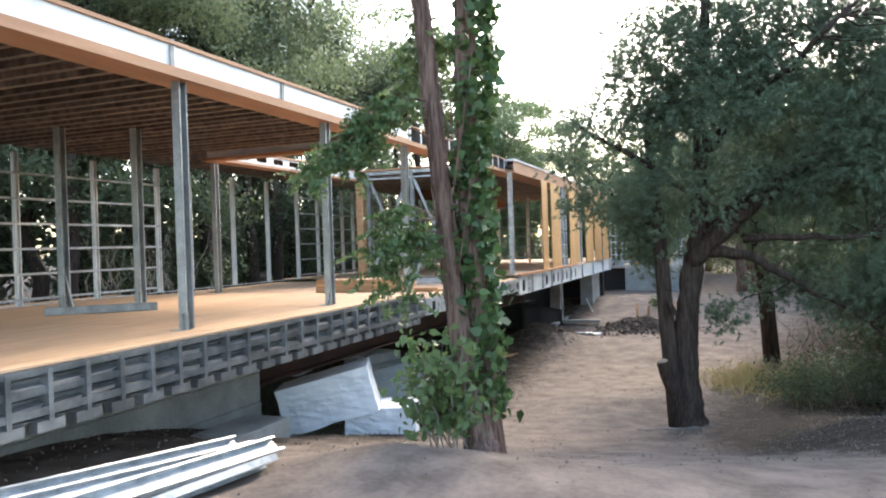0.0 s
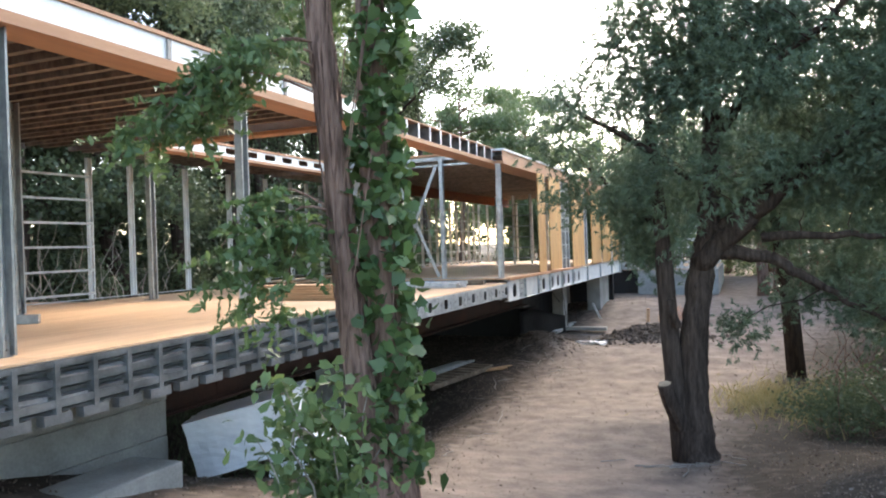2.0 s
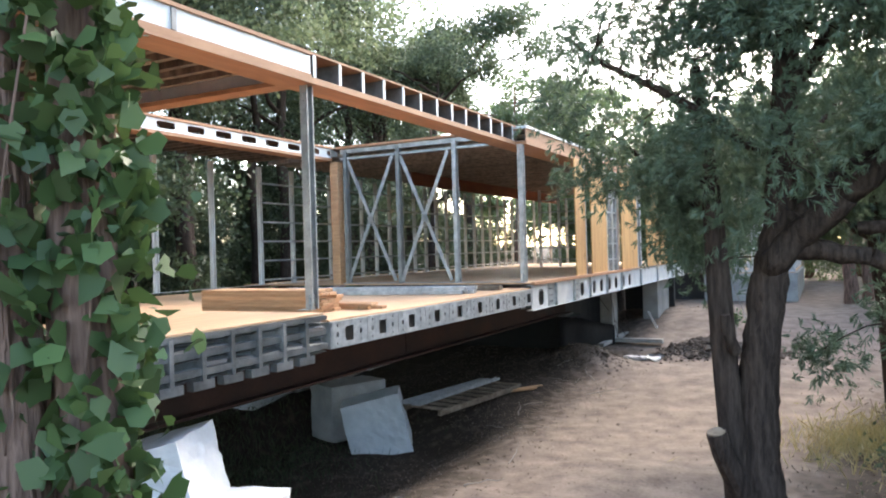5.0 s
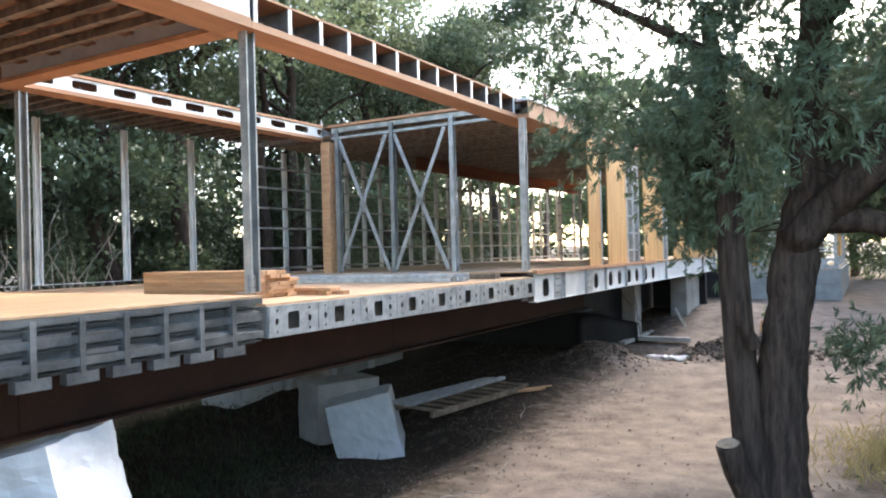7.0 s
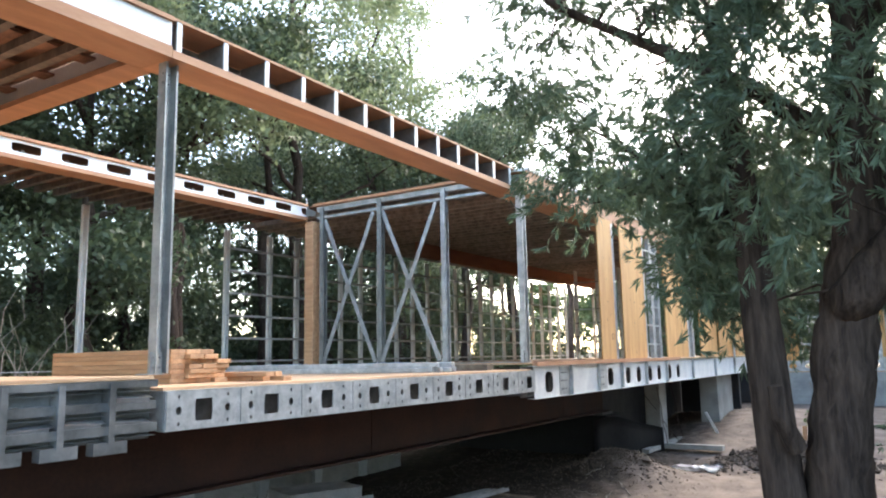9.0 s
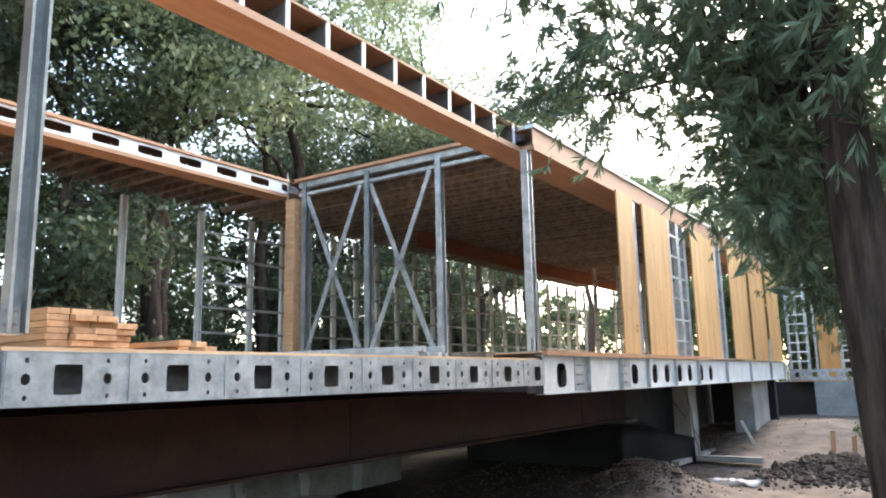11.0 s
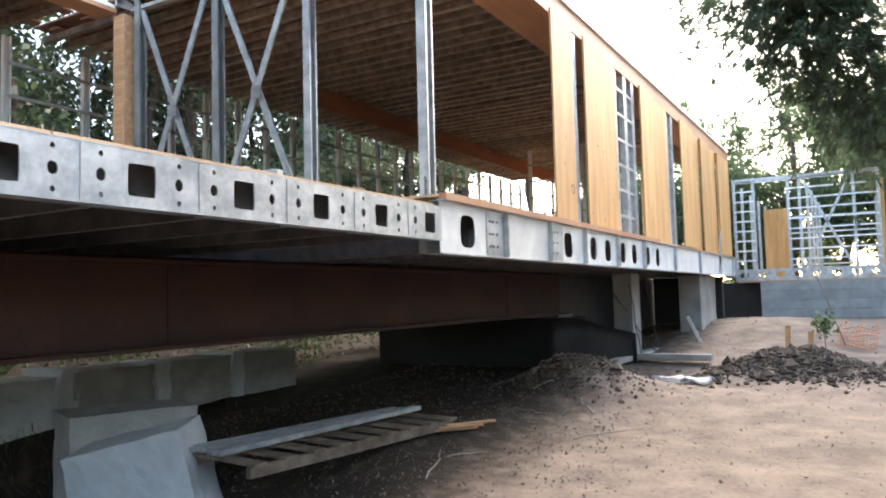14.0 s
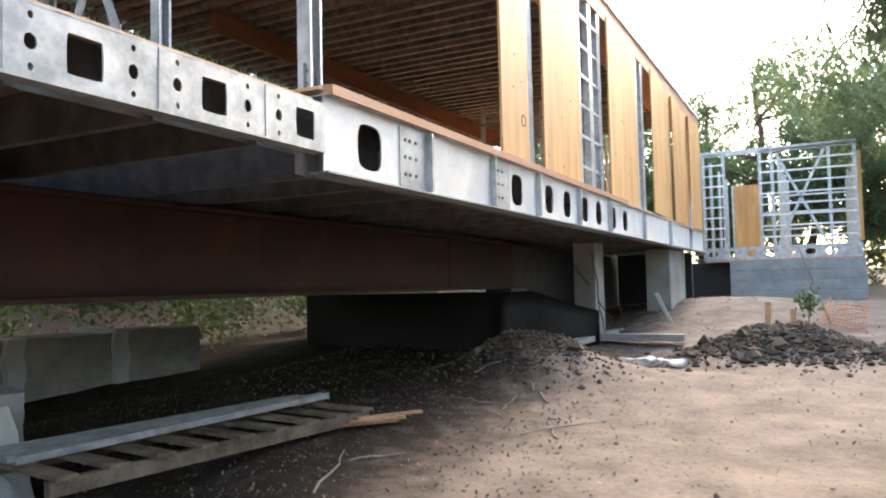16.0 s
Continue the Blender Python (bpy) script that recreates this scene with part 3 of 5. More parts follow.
for y in (1.6, 3.35, 5.2, 7.0, 8.8):
    bm = bmesh.new(); box(bm, -4.9998, -4.985, y, y + 0.05, TOPZ + 0.065, 3.85)
    p = part("splice_plate", bm, DARK_STEEL, front)
ladder = thing("open_roof_beam", "open box beam of orange plywood with white stiffeners", "roof beam")
bm = bmesh.new(); box(bm, -5.36, -4.985, 10.624, 16.2, TOPZ - 0.03, TOPZ + 0.035)
part("bottom_chord", bm, FASCIA, ladder)
bm = bmesh.new(); box(bm, -5.36, -4.985, 10.624, 16.2, 3.87, 3.89)
part("top_chord", bm, FASCIA, ladder)
bm = bmesh.new(); box(bm, -5.32, -5.004, 0.02, 0.025, TOPZ + 0.036, 3.869)
rib = mesh_of(bm, "rib_plate", DARK_STEEL)
bm = bmesh.new(); box(bm, -5.003, -4.99, 0, 0.045, TOPZ + 0.036, 3.869)
st = mesh_of(bm, "stiffener", WHITE_STEEL)
for k in range(13):
    piece("stiffener", st, ladder, (0, 10.66 + k * 0.45, 0))
    piece("rib_plate", rib, ladder, (0, 10.66 + k * 0.45, 0))
bm = bmesh.new(); box(bm, -5.335, -5.325, 10.66, 16.15, TOPZ + 0.036, 3.86)
part("back_web", bm, DARK_STEEL, ladder)
cross = thing("cross_roof_beam", "orange plywood-faced beam closing the near roof", "roof beam")
bm = bmesh.new(); box(bm, -8.9, -5.365, 10.5, 10.72, TOPZ - 0.03, TOPZ + 0.02)
part("soffit", bm, FASCIA, cross)
bm = bmesh.new(); box(bm, -8.9, -5.365, 10.63, 10.64, TOPZ + 0.02, 3.86)
part("web", bm, WHITE_STEEL, cross)
rear = thing("perforated_roof_beam", "white steel roof beam with slots along the open court", "roof beam")
bm = bmesh.new()
y = 10.74
while y < 16.0:
    holed_cell(bm, y, min(y + 0.58, 16.2), 3.66, 3.84, y + 0.29, 3.755, 0.17, 0.052, 0.3, -8.82, 0.01, 16)
    y += 0.58
part("web", bm, WHITE_STEEL, rear)
bm = bmesh.new(); box(bm, -8.95, -8.78, 10.74, 16.2, 3.84, 3.875)
part("cap", bm, FASCIA, rear)
bm = bmesh.new(); box(bm, -9.1, -8.8, 10.74, 16.2, 3.61, 3.66)
part("soffit", bm, FASCIA, rear)
ffas = thing("far_front_fascia", "orange plywood fascia of the far wing's roof", "fascia")
bm = bmesh.new(); box(bm, -5.36, -4.8, 16.204, 30.55, TOPZ - 0.03, TOPZ + 0.03)
part("soffit", bm, FASCIA, ffas)
bm = bmesh.new(); box(bm, -4.82, -4.81, 16.204, 30.55, TOPZ + 0.03, 3.84)
part("face", bm, FASCIA, ffas)
bm = bmesh.new(); box(bm, -5.36, -4.78, 16.204, 30.55, 3.84, 3.88)
part("cap", bm, WHITE_STEEL, ffas)
fr = thing("rear_ledger", "red-orange plywood ledger along the far wing's rear wall", "ledger")
for y0, y1 in ((19.7, 23.2), (23.204, 26.7), (26.704, 30.25)):
    bm = bmesh.new(); box(bm, -9.07, -9.03, y0, y1, 3.4, 3.705)
    part("board", bevelled(bm, 0.004), LEDGER, fr)

# ---- posts ----
bm = bmesh.new()
bmesh.ops.create_cone(bm, cap_ends=True, segments=6, radius1=0.009, radius2=0.009, depth=0.012, matrix=pose(0, 0, 0, 0, 90, 0))
BOLT = mesh_of(bm, "bolt", DARK_STEEL)
def post(x, y, z0, z1, mat=None, name="steel_post", w=0.11, label="slim galvanised C-section steel post on the deck", group="deck posts"):
    t = thing(name, label, "post", (x, y, z0), group)
    bm = bmesh.new()
    channel(bm, (0, 0.03, 0.008), (0, 0.03, z1 - z0), w, 0.09, 0.006, (1, 0, 0))
    part("shaft", bm, mat or GALV_DULL, t)
    bm = bmesh.new(); box(bm, -0.07, 0.07, -0.07, 0.07, 0, 0.008); box(bm, 0.056, 0.062, -0.05, 0.05, 0.008, 0.16)
    part("foot_plate", bm, GALV_DULL, t)
    for z in (0.05, 0.12, z1 - z0 - 0.16, z1 - z0 - 0.09):
        for q in (-0.025, 0.025):
            piece("bolt", BOLT, t, (0.066 if z < 0.2 else 0.058, q, z))
    return t
for y in (0.4, 2.96, 5.42, 8.14):
    post(-5.16, y, DECK, TOPZ - 0.03)
post(-5.16, 10.66, DECK, TOPZ - 0.03)
post(-8.97, 10.83, DECK, TOPZ - 0.03)
post(-4.95, 16.16, DECK, TOPZ - 0.03, GALV)
for x, y in ((-8.2, 6.8), (-7.5, 7.35)):
    post(x, y, DECK + 0.1, TOPZ)
prop = thing("base_rail", "grey steel base rail joining two deck posts", "rail")
bm = bmesh.new(); bar(bm, (-8.35, 6.7, DECK + 0.05), (-7.3, 7.5, DECK + 0.05), 0.1, 0.1, (0, 0, 1))
part("rail", bevelled(bm, 0.006), DARK_STEEL, prop)
bm = bmesh.new(); bar(bm, (-8.05, 6.85, DECK + 0.1), (-8.16, 6.84, DECK + 0.5), 0.03, 0.03)
part("brace", bm, GALV_DULL, prop)

wood = thing("timber_post", "orange timber post where the court meets the far wing", "post", (-8.76, 16.28, 1.16))
bm = bmesh.new(); box(bm, -0.09, 0.09, -0.09, 0.09, 0, 2.42)
part("shaft", bevelled(bm, 0.006), LUMBER, wood)
truss = thing("braced_end_frame", "galvanised end frame with crossed braces and steel posts", "frame")
for x in (-8.58, -7.41, -6.24):
    bm = bmesh.new(); channel(bm, (x, 16.30, DECK), (x, 16.30, 3.79), 0.1, 0.08, 0.006, (1, 0, 0))
    part("upright", bm, GALV if x > -7 else GALV_DULL, truss)
for a, b in ((-8.5, -7.48), (-7.33, -6.32)):
    for u, v, off in ((a, b, 0.0), (b, a, 0.03)):
        bm = bmesh.new(); bar(bm, (u, 16.26 + off, DECK + 0.05), (v, 16.26 + off, 3.6), 0.065, 0.02)
        part("brace", bm, GALV, truss)
    bm = bmesh.new(); box(bm, (a + b) / 2 - 0.06, (a + b) / 2 + 0.06, 16.245, 16.25, 2.36, 2.49)
    part("gusset_plate", bm, GALV_DULL, truss)
for z0, z1 in ((3.62, 3.66), (3.74, 3.82)):
    bm = bmesh.new(); box(bm, -8.66, -4.99, 16.27, 16.345, z0, z1)
    part("top_chord", bm, GALV, truss)
bm = bmesh.new(); box(bm, -8.7, -4.9, 16.215, 16.355, 3.83, 3.87)
part("cap", bm, FASCIA, truss, "red-orange plywood cap")
bm = bmesh.new(); box(bm, -8.66, -4.99, 16.28, 16.36, DECK, DECK + 0.012)
part("base_track", bm, GALV_DULL, truss)

# ---- rear wall of studs and girts ----
bm = bmesh.new(); channel(bm, (0, 0, 0), (0, 0, TOPZ - DECK - 0.02), 0.09, 0.06, 0.005, (1, 0, 0))
stud_me = mesh_of(bm, "stud", WHITE_STEEL)
rear_wall = thing("wall_rear", "open rear wall of pale galvanised studs and girts", "wall frame", kind="structure")
ys = [0.5, 2.0, 3.5, 5.0, 6.5, 8.0, 9.5, 11.0, 11.9, 13.3, 14.6, 15.9, 16.9]
ys += [17.6 + k * S for k in range(21)]
for y in ys:
    piece("stud", stud_me, rear_wall, (RX, y, DECK + 0.01))
for y0, y1 in ((-1, 11.0), (15.9, 30.4)):
    bm = bmesh.new(); box(bm, RX + 0.062, RX + 0.085, 0, y1 - y0, -0.018, 0.018)
    me = mesh_of(bm, "girt", GALV)
    for k in range(6):
        piece("girt", me, rear_wall, (0, y0, DECK + 0.1 + 0.385 * k))
bm = bmesh.new(); box(bm, RX - 0.02, RX + 0.08, -1, 30.4, DECK, DECK + 0.012)
part("base_track", bm, GALV, rear_wall)
fend = thing("wall_end", "open end wall of galvanised studs on the far deck", "wall frame", kind="structure")
for k in range(9):
    piece("stud", stud_me, fend, (RX + 0.4 + k * 0.62, 30.3, DECK + 0.01))
inner = thing("inner_wall_frame", "inner partition frame of galvanised studs with girts", "wall frame")
for k in range(3):
    piece("stud", stud_me, inner, (-8.2 + k * 0.6, 26.0, DECK + 0.003))
for k in range(6):
    bm = bmesh.new(); box(bm, -8.24, -6.95, 25.95, 25.97, DECK + 0.2 + 0.36 * k, DECK + 0.235 + 0.36 * k)
    part("girt", bm, GALV_DULL, inner)

# ---- facade panels ----
bm = bmesh.new()
bmesh.ops.create_cone(bm, cap_ends=True, segments=8, radius1=0.011, radius2=0.011, depth=0.002, matrix=pose(0, 0, 0, 0, 90, 0))
KNOT = mesh_of(bm, "knot", PALLET)
fac = thing("facade_panels", "upright yellow plywood panels between galvanised studs", "facade")
for k, (a, b, o) in enumerate(((18.58, 19.22, 0.03), (19.65, 20.43, 0.03), (20.45, 21.06, -0.03), (22.19, 22.98, 0.03), (22.99, 24.02, -0.03), (24.85, 25.9, 0.04), (25.91, 26.8, -0.03), (26.81, 27.7, 0.02), (27.71, 28.7, -0.04), (28.71, 30.15, 0.02))):
    bm = bmesh.new(); box(bm, FX - 0.06 + o, FX - 0.035 + o, a, b, DECK + 0.002 if k < 3 else DECK - 0.03 + 0.034, TOPZ - 0.034)
    part("panel", bevelled(bm, 0.003), BOARD, fac)
    rnd = random.Random(k)
    for q in range(7):
        piece("knot", KNOT, fac, (FX - 0.034 + o, rnd.uniform(a + 0.05, b - 0.05), rnd.uniform(1.35, 3.4)))
for y in (19.3, 19.5, 21.15, 21.65, 22.05, 24.15, 24.55, 28.3, 30.25):
    bm = bmesh.new(); channel(bm, (FX - 0.09, y, DECK + 0.004), (FX - 0.09, y, TOPZ - 0.034), 0.15, 0.08, 0.005, (-1, 0, 0))
    part("stud", bm, GALV, fac)
for k in range(6):
    bm = bmesh.new(); box(bm, FX - 0.11, FX - 0.085, 21.1, 22.1, DECK + 0.25 + k * 0.36, DECK + 0.285 + k * 0.36)
    part("girt", bm, GALV, fac)
bm = bmesh.new(); box(bm, FX + 0.0, FX + 0.03, 28.3, 28.42, 1.0, 1.75)
part("strap", bm, GALV, fac)
# painted mark on the first panel
bm = bmesh.new()
for q in range(8):
    a = q * math.pi / 4
    bar(bm, (FX - 0.003, 19.08 + 0.05 * math.cos(a), 1.62 + 0.05 * math.sin(a)), (FX - 0.003, 19.08 + 0.05 * math.cos(a + 0.7), 1.62 + 0.05 * math.sin(a + 0.7)), 0.008, 0.002, (1, 0, 0))
part("round_mark", bm, BARK_DARK, fac)

# ---- foundations ----
def concrete(name, x0, x1, y0, y1, z0, z1, label, cat, mat=None):
    bm = bmesh.new(); box(bm, x0, x1, y0, y1, z0, z1); bevelled(bm, 0.012)
    return solid(name, bm, mat or CONCRETE, label, cat)
abut = thing("abutment_wall", "weathered grey concrete wall cast in lifts under the near deck", "concrete wall")
for k in range(5):
    bm = bmesh.new(); box(bm, -6.9, -6.2 - 0.012 * (k % 2), -1.5, 8.15, -1.2 + k * 0.386, -1.2 + (k + 1) * 0.386 - 0.004)
    part("concrete_lift", bevelled(bm, 0.01), CONCRETE, abut)
concrete("concrete_footing", -5.75, -5.15, 4.9, 7.2, -0.6, 0.02, "low rough concrete footing before the abutment wall", "footing")
concrete("concrete_pier", -5.8, -5.46, 23.9, 24.4, -0.95, 0.77, "pale concrete pier under the far edge beam", "pier")
concrete("concrete_pier", -5.4, -4.95, 27.2, 28.9, -0.85, 0.77, "broad pale concrete pier under the far edge beam", "pier")
concrete("dark_end_wall", -6.65, -5.0, 30.1, 30.3, -1.0, 0.77, "black end wall of the foundation", "foundation wall", BLACK)
concrete("dark_back_wall", -6.9, -6.7, 23.61, 30.3, -1.0, 0.77, "black foundation wall behind the piers", "foundation wall", BLACK)
bearing = thing("girder_bearing", "black footing with bearing pads under the girder ends", "footing")
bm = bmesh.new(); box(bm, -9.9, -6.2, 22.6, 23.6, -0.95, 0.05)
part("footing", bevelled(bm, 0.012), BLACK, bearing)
for x in (-6.57, -9.4):
    bm = bmesh.new(); box(bm, x - 0.2, x + 0.2, 22.75, 23.4, 0.05, 0.094)
    part("bearing_pad", bevelled(bm, 0.004), DARK_STEEL, bearing)
bm = bmesh.new(); box(bm, -5.6, -4.2, 23.9, 24.1, -0.72, -0.62); box(bm, -5.6, -5.45, 22.9, 27.3, -0.72, -0.64)
solid("kerb_board", bm, CONCRETE, "grey board along the rim of the pit", "board")
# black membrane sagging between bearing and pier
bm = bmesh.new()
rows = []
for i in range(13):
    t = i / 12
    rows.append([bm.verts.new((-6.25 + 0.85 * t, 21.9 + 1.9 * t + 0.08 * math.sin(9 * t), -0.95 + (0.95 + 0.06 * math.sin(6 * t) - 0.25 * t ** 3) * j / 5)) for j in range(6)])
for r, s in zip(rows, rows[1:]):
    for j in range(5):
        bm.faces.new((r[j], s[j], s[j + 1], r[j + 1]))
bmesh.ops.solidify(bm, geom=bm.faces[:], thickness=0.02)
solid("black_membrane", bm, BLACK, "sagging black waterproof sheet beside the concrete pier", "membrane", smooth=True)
bm = bmesh.new()
g = np.random.default_rng(5)
vs = [[bm.verts.new((-4.85 + 1.0 * i / 9, 21.5 + 0.85 * j / 7 + 0.05 * math.sin(i), max(float(ground_z(-4.85 + i / 9, 21.5 + 0.85 * j / 7)) + 0.02, -0.9) + 0.14 * g.random() * math.sin(math.pi * i / 9) ** 0.5)) for j in range(8)] for i in range(10)]
for i in range(9):
    for j in range(7):
        bm.faces.new((vs[i][j], vs[i + 1][j], vs[i + 1][j + 1], vs[i][j + 1]))
bmesh.ops.solidify(bm, geom=bm.faces[:], thickness=0.01)
solid("white_plastic_sheet", bm, CLOTH, "crumpled white plastic sheet lying in the pit", "plastic sheet", smooth=True)
for a, b in (((-5.3, 23.75, -0.6), (-5.45, 23.7, 0.6)), ((-5.2, 24.3, -0.6), (-5.75, 23.72, 0.45)), ((-5.3, 25.0, -0.6), (-5.5, 24.9, 0.7))):
    bm = bmesh.new(); tube(bm, wander(a, b, 6, 0.03, random.Random(3)), [0.008] * 7, 6)
    solid("rebar_rod", bm, RUST, "thin rusty reinforcing rod leaning by the pier", "rod", "rebar rods")
bm = bmesh.new(); bar(bm, (-4.7, 26.1, -0.72), (-4.9, 25.6, -0.05), 0.06, 0.02)
solid("white_lath", bm, WHITE_STEEL, "white lath leaning against the broad pier", "lath")

# orange mesh scrap, stakes and a weed behind the far heap
def on_ground(x, y, up=0.0):
    return Vector((x, y, float(ground_z(x, y)) + up))
mesh_fence = thing("orange_mesh_fence", "slumped scrap of orange plastic mesh fence on the earth", "mesh fence")
for k in range(13):
    x = -2.45 + 0.05 * k
    bm = bmesh.new(); tube(bm, [on_ground(x, 26.0, 0.01), on_ground(x + 0.04, 26.1, 0.22 + 0.08 * math.sin(k)), on_ground(x + 0.1, 26.3, 0.34 + 0.1 * math.sin(k * 1.3))], [0.006] * 3, 4)
    part("strand", bm, ORANGE, mesh_fence)
for j in range(6):
    bm = bmesh.new(); tube(bm, [on_ground(-2.45 + 0.1 * q + 0.015 * j, 26.0 + 0.05 * j, 0.03 + 0.055 * j + 0.03 * math.sin(q + j)) for q in range(7)], [0.006] * 7, 4)
    part("strand", bm, ORANGE, mesh_fence)
for x, y, h in ((-3.2, 25.6, 0.42), (-2.85, 25.8, 0.3)):
    bm = bmesh.new(); bar(bm, on_ground(x, y, -0.1), on_ground(x + 0.02, y, h), 0.09, 0.04)
    solid("timber_stake", bevelled(bm, 0.005), LUMBER, "short sawn timber stake driven into the earth", "stake", "timber stakes")
bm = bmesh.new(); tube(bm, [on_ground(-2.3, 26.2, -0.05), on_ground(-2.5, 26.3, 0.55), on_ground(-2.72, 26.4, 1.15)], [0.014] * 3, 6)
solid("pale_pole", bm, TWIG, "thin pale pole leaning out of the earth", "pole")
weed = thing("weed", "small leafy green weed beside the mesh fence", "plant")
bm = bmesh.new(); tube(bm, [on_ground(-2.6, 25.7, -0.02), on_ground(-2.62, 25.7, 0.3), on_ground(-2.58, 25.7, 0.55)], [0.012, 0.01, 0.006], 5)
part("stem", bm, TWIG, weed)
g = np.random.default_rng(71)
part("foliage", leaves("foliage", np.array(on_ground(-2.6, 25.7, 0.45)) + g.normal(size=(130, 3)) * np.array([0.1, 0.1, 0.13]), LEAF_FAR, 0.09, 1.6, 0.3, 72, 0.4, True), LEAF_FAR, weed)

# ---- far building ----
farb = thing("far_frame_building", "distant galvanised steel frame on a concrete wall", "building")
bm = bmesh.new(); box(bm, -4.65, -1.4, 34.4, 34.7, -0.6, 0.64)
part("concrete_wall", bm, BLOCKWALL, farb)
for k in range(4):
    bm = bmesh.new(); box(bm, -4.64, -1.41, 34.385, 34.398, -0.42 + k * 0.27, -0.18 + k * 0.27)
    part("masonry_course", bevelled(bm, 0.006), BLOCKWALL, farb)
bm = bmesh.new(); box(bm, -1.6, -1.4, 34.7, 42, -0.6, 0.64)
part("side_wall", bm, BLOCKWALL, farb)
for k in range(8):
    bm = bmesh.new(); holed_cell(bm, -5.3 + k * 0.48, -4.82 + k * 0.48, 0.68, 1.02, -5.06 + k * 0.48, 0.85, 0.12, 0.08, 0.8, -34.37, 0.02, 16)
    for v in bm.verts:
        v.co = Vector((v.co.y, -v.co.x, v.co.z))
    part("floor_beam_bay", bm, GALV, farb)
for x in (-5.25, -4.72, -3.8, -3.5, -2.15, -1.56):
    bm = bmesh.new(); box(bm, x - 0.04, x + 0.04, 34.38, 34.44, 0.7, 3.62)
    part("stud", bm, GALV, farb)
for k in range(9):
    bm = bmesh.new(); z = 1.25 + k * 0.29
    box(bm, -5.25, -4.72, 34.36, 34.379, z, z + 0.04); box(bm, -3.8, -1.56, 34.36, 34.379, z, z + 0.04)
    part("girt", bm, WHITE_STEEL, farb)
bm = bmesh.new(); box(bm, -5.3, -1.5, 34.36, 34.45, 3.55, 3.68)
part("top_rail", bm, GALV, farb)
for u, v in ((-3.4, -2.25), (-2.25, -3.4)):
    bm = bmesh.new(); bar(bm, (u, 34.34, 1.05), (v, 34.34, 3.5), 0.07, 0.02)
    part("brace", bm, GALV, farb)
for y in (36, 38, 40, 42):
    for x in (-5.25, -3.4, -1.56):
        bm = bmesh.new(); box(bm, x - 0.04, x + 0.04, y, y + 0.06, 0.64, 3.62)
        part("stud", bm, GALV, farb)
bm = bmesh.new(); box(bm, -5.3, -1.5, 34.7, 42, 0.64, 0.7)
part("deck", bm, PLY, farb)
for z in (1.3, 1.9, 2.5, 3.1):
    bm = bmesh.new(); box(bm, -5.25, -1.56, 42.06, 42.09, z, z + 0.05)
    part("girt", bm, WHITE_STEEL, farb)
bm = bmesh.new(); box(bm, -4.65, -3.95, 36.1, 36.13, 0.72, 2.9)
part("plywood_panel", bm, BOARD, farb)
bm = bmesh.new(); box(bm, -1.5, -1.42, 34.5, 36.2, 1.1, 3.4)
part("plywood_panel", bm, BOARD, farb)
# Membrane black used here as the colour of shadow, not a coating
concrete("dark_crawl_wall", -6.6, -4.66, 35.2, 35.4, -0.6, 0.64, "concrete wall below the distant frame, blackened as shadow", "concrete wall", BLACK)

# ---- loose site things ----
def boards_stack():
    t = thing("lumber_stack", "stack of orange sawn boards on the deck edge", "lumber stack", (-7.0, 11.0, LOW + 0.026))
    rnd = random.Random(4)
    bm = bmesh.new(); box(bm, 0, 1.62, 0, 0.135, 0, 0.036); bevelled(bm, 0.003)
    me = mesh_of(bm, "board", LUMBER)
    for lay in range(7):
        for c in range(4):
            if lay > 4 and c > 2:
                continue
            piece("board", me, t, (rnd.uniform(-0.03, 0.06) if c else 0, c * 0.14, lay * 0.038), rnd.uniform(-0.006, 0.006))
    bm = bmesh.new(); box(bm, 0, 0.6, 0, 0.09, 0, 0.036); bevelled(bm, 0.003)
    me = mesh_of(bm, "offcut", LUMBER)
    for k in range(6):
        piece("offcut", me, t, (1.3 + rnd.uniform(-0.1, 0.3), 0.62 + 0.1 * (k % 3), 0.038 * (k // 3)), rnd.uniform(-0.15, 0.15))
boards_stack()
pipes = thing("steel_profile_bundle", "bundle of galvanised steel profiles lying on the deck", "steel bundle", (0, 0, LOW + 0.026))
for k in range(9):
    rnd = random.Random(k)
    lay, col = k // 6, k % 6 + 0.5 * (k // 6)
    bm = bmesh.new()
    bar(bm, (-8.6 + rnd.uniform(0, 0.9), 14.0 + 0.11 * col, 0.028 + 0.056 * lay), (-5.15 + rnd.uniform(-0.5, 0.1), 14.4 + 0.1 * col, 0.028 + 0.056 * lay), 0.055, 0.07, (0, 1, 0))
    part("profile", bevelled(bm, 0.006), GALV, pipes)
for x in (-7.6, -5.9):
    bm = bmesh.new(); box(bm, x, x + 0.03, 14.1, 14.9, 0.114, 0.118)
    part("strap", bm, BLUE, pipes)
bm = bmesh.new(); box(bm, -5.5, -4.99, 15.3, 15.45, LOW + 0.026, LOW + 0.1)
solid("timber_offcut", bevelled(bm, 0.004), PALLET, "brown timber offcut on the middle deck", "timber")

# galvanised channels on the ground near the start
heap = thing("channel_pile", "pile of galvanised steel channels on the bare earth", "steel pile")
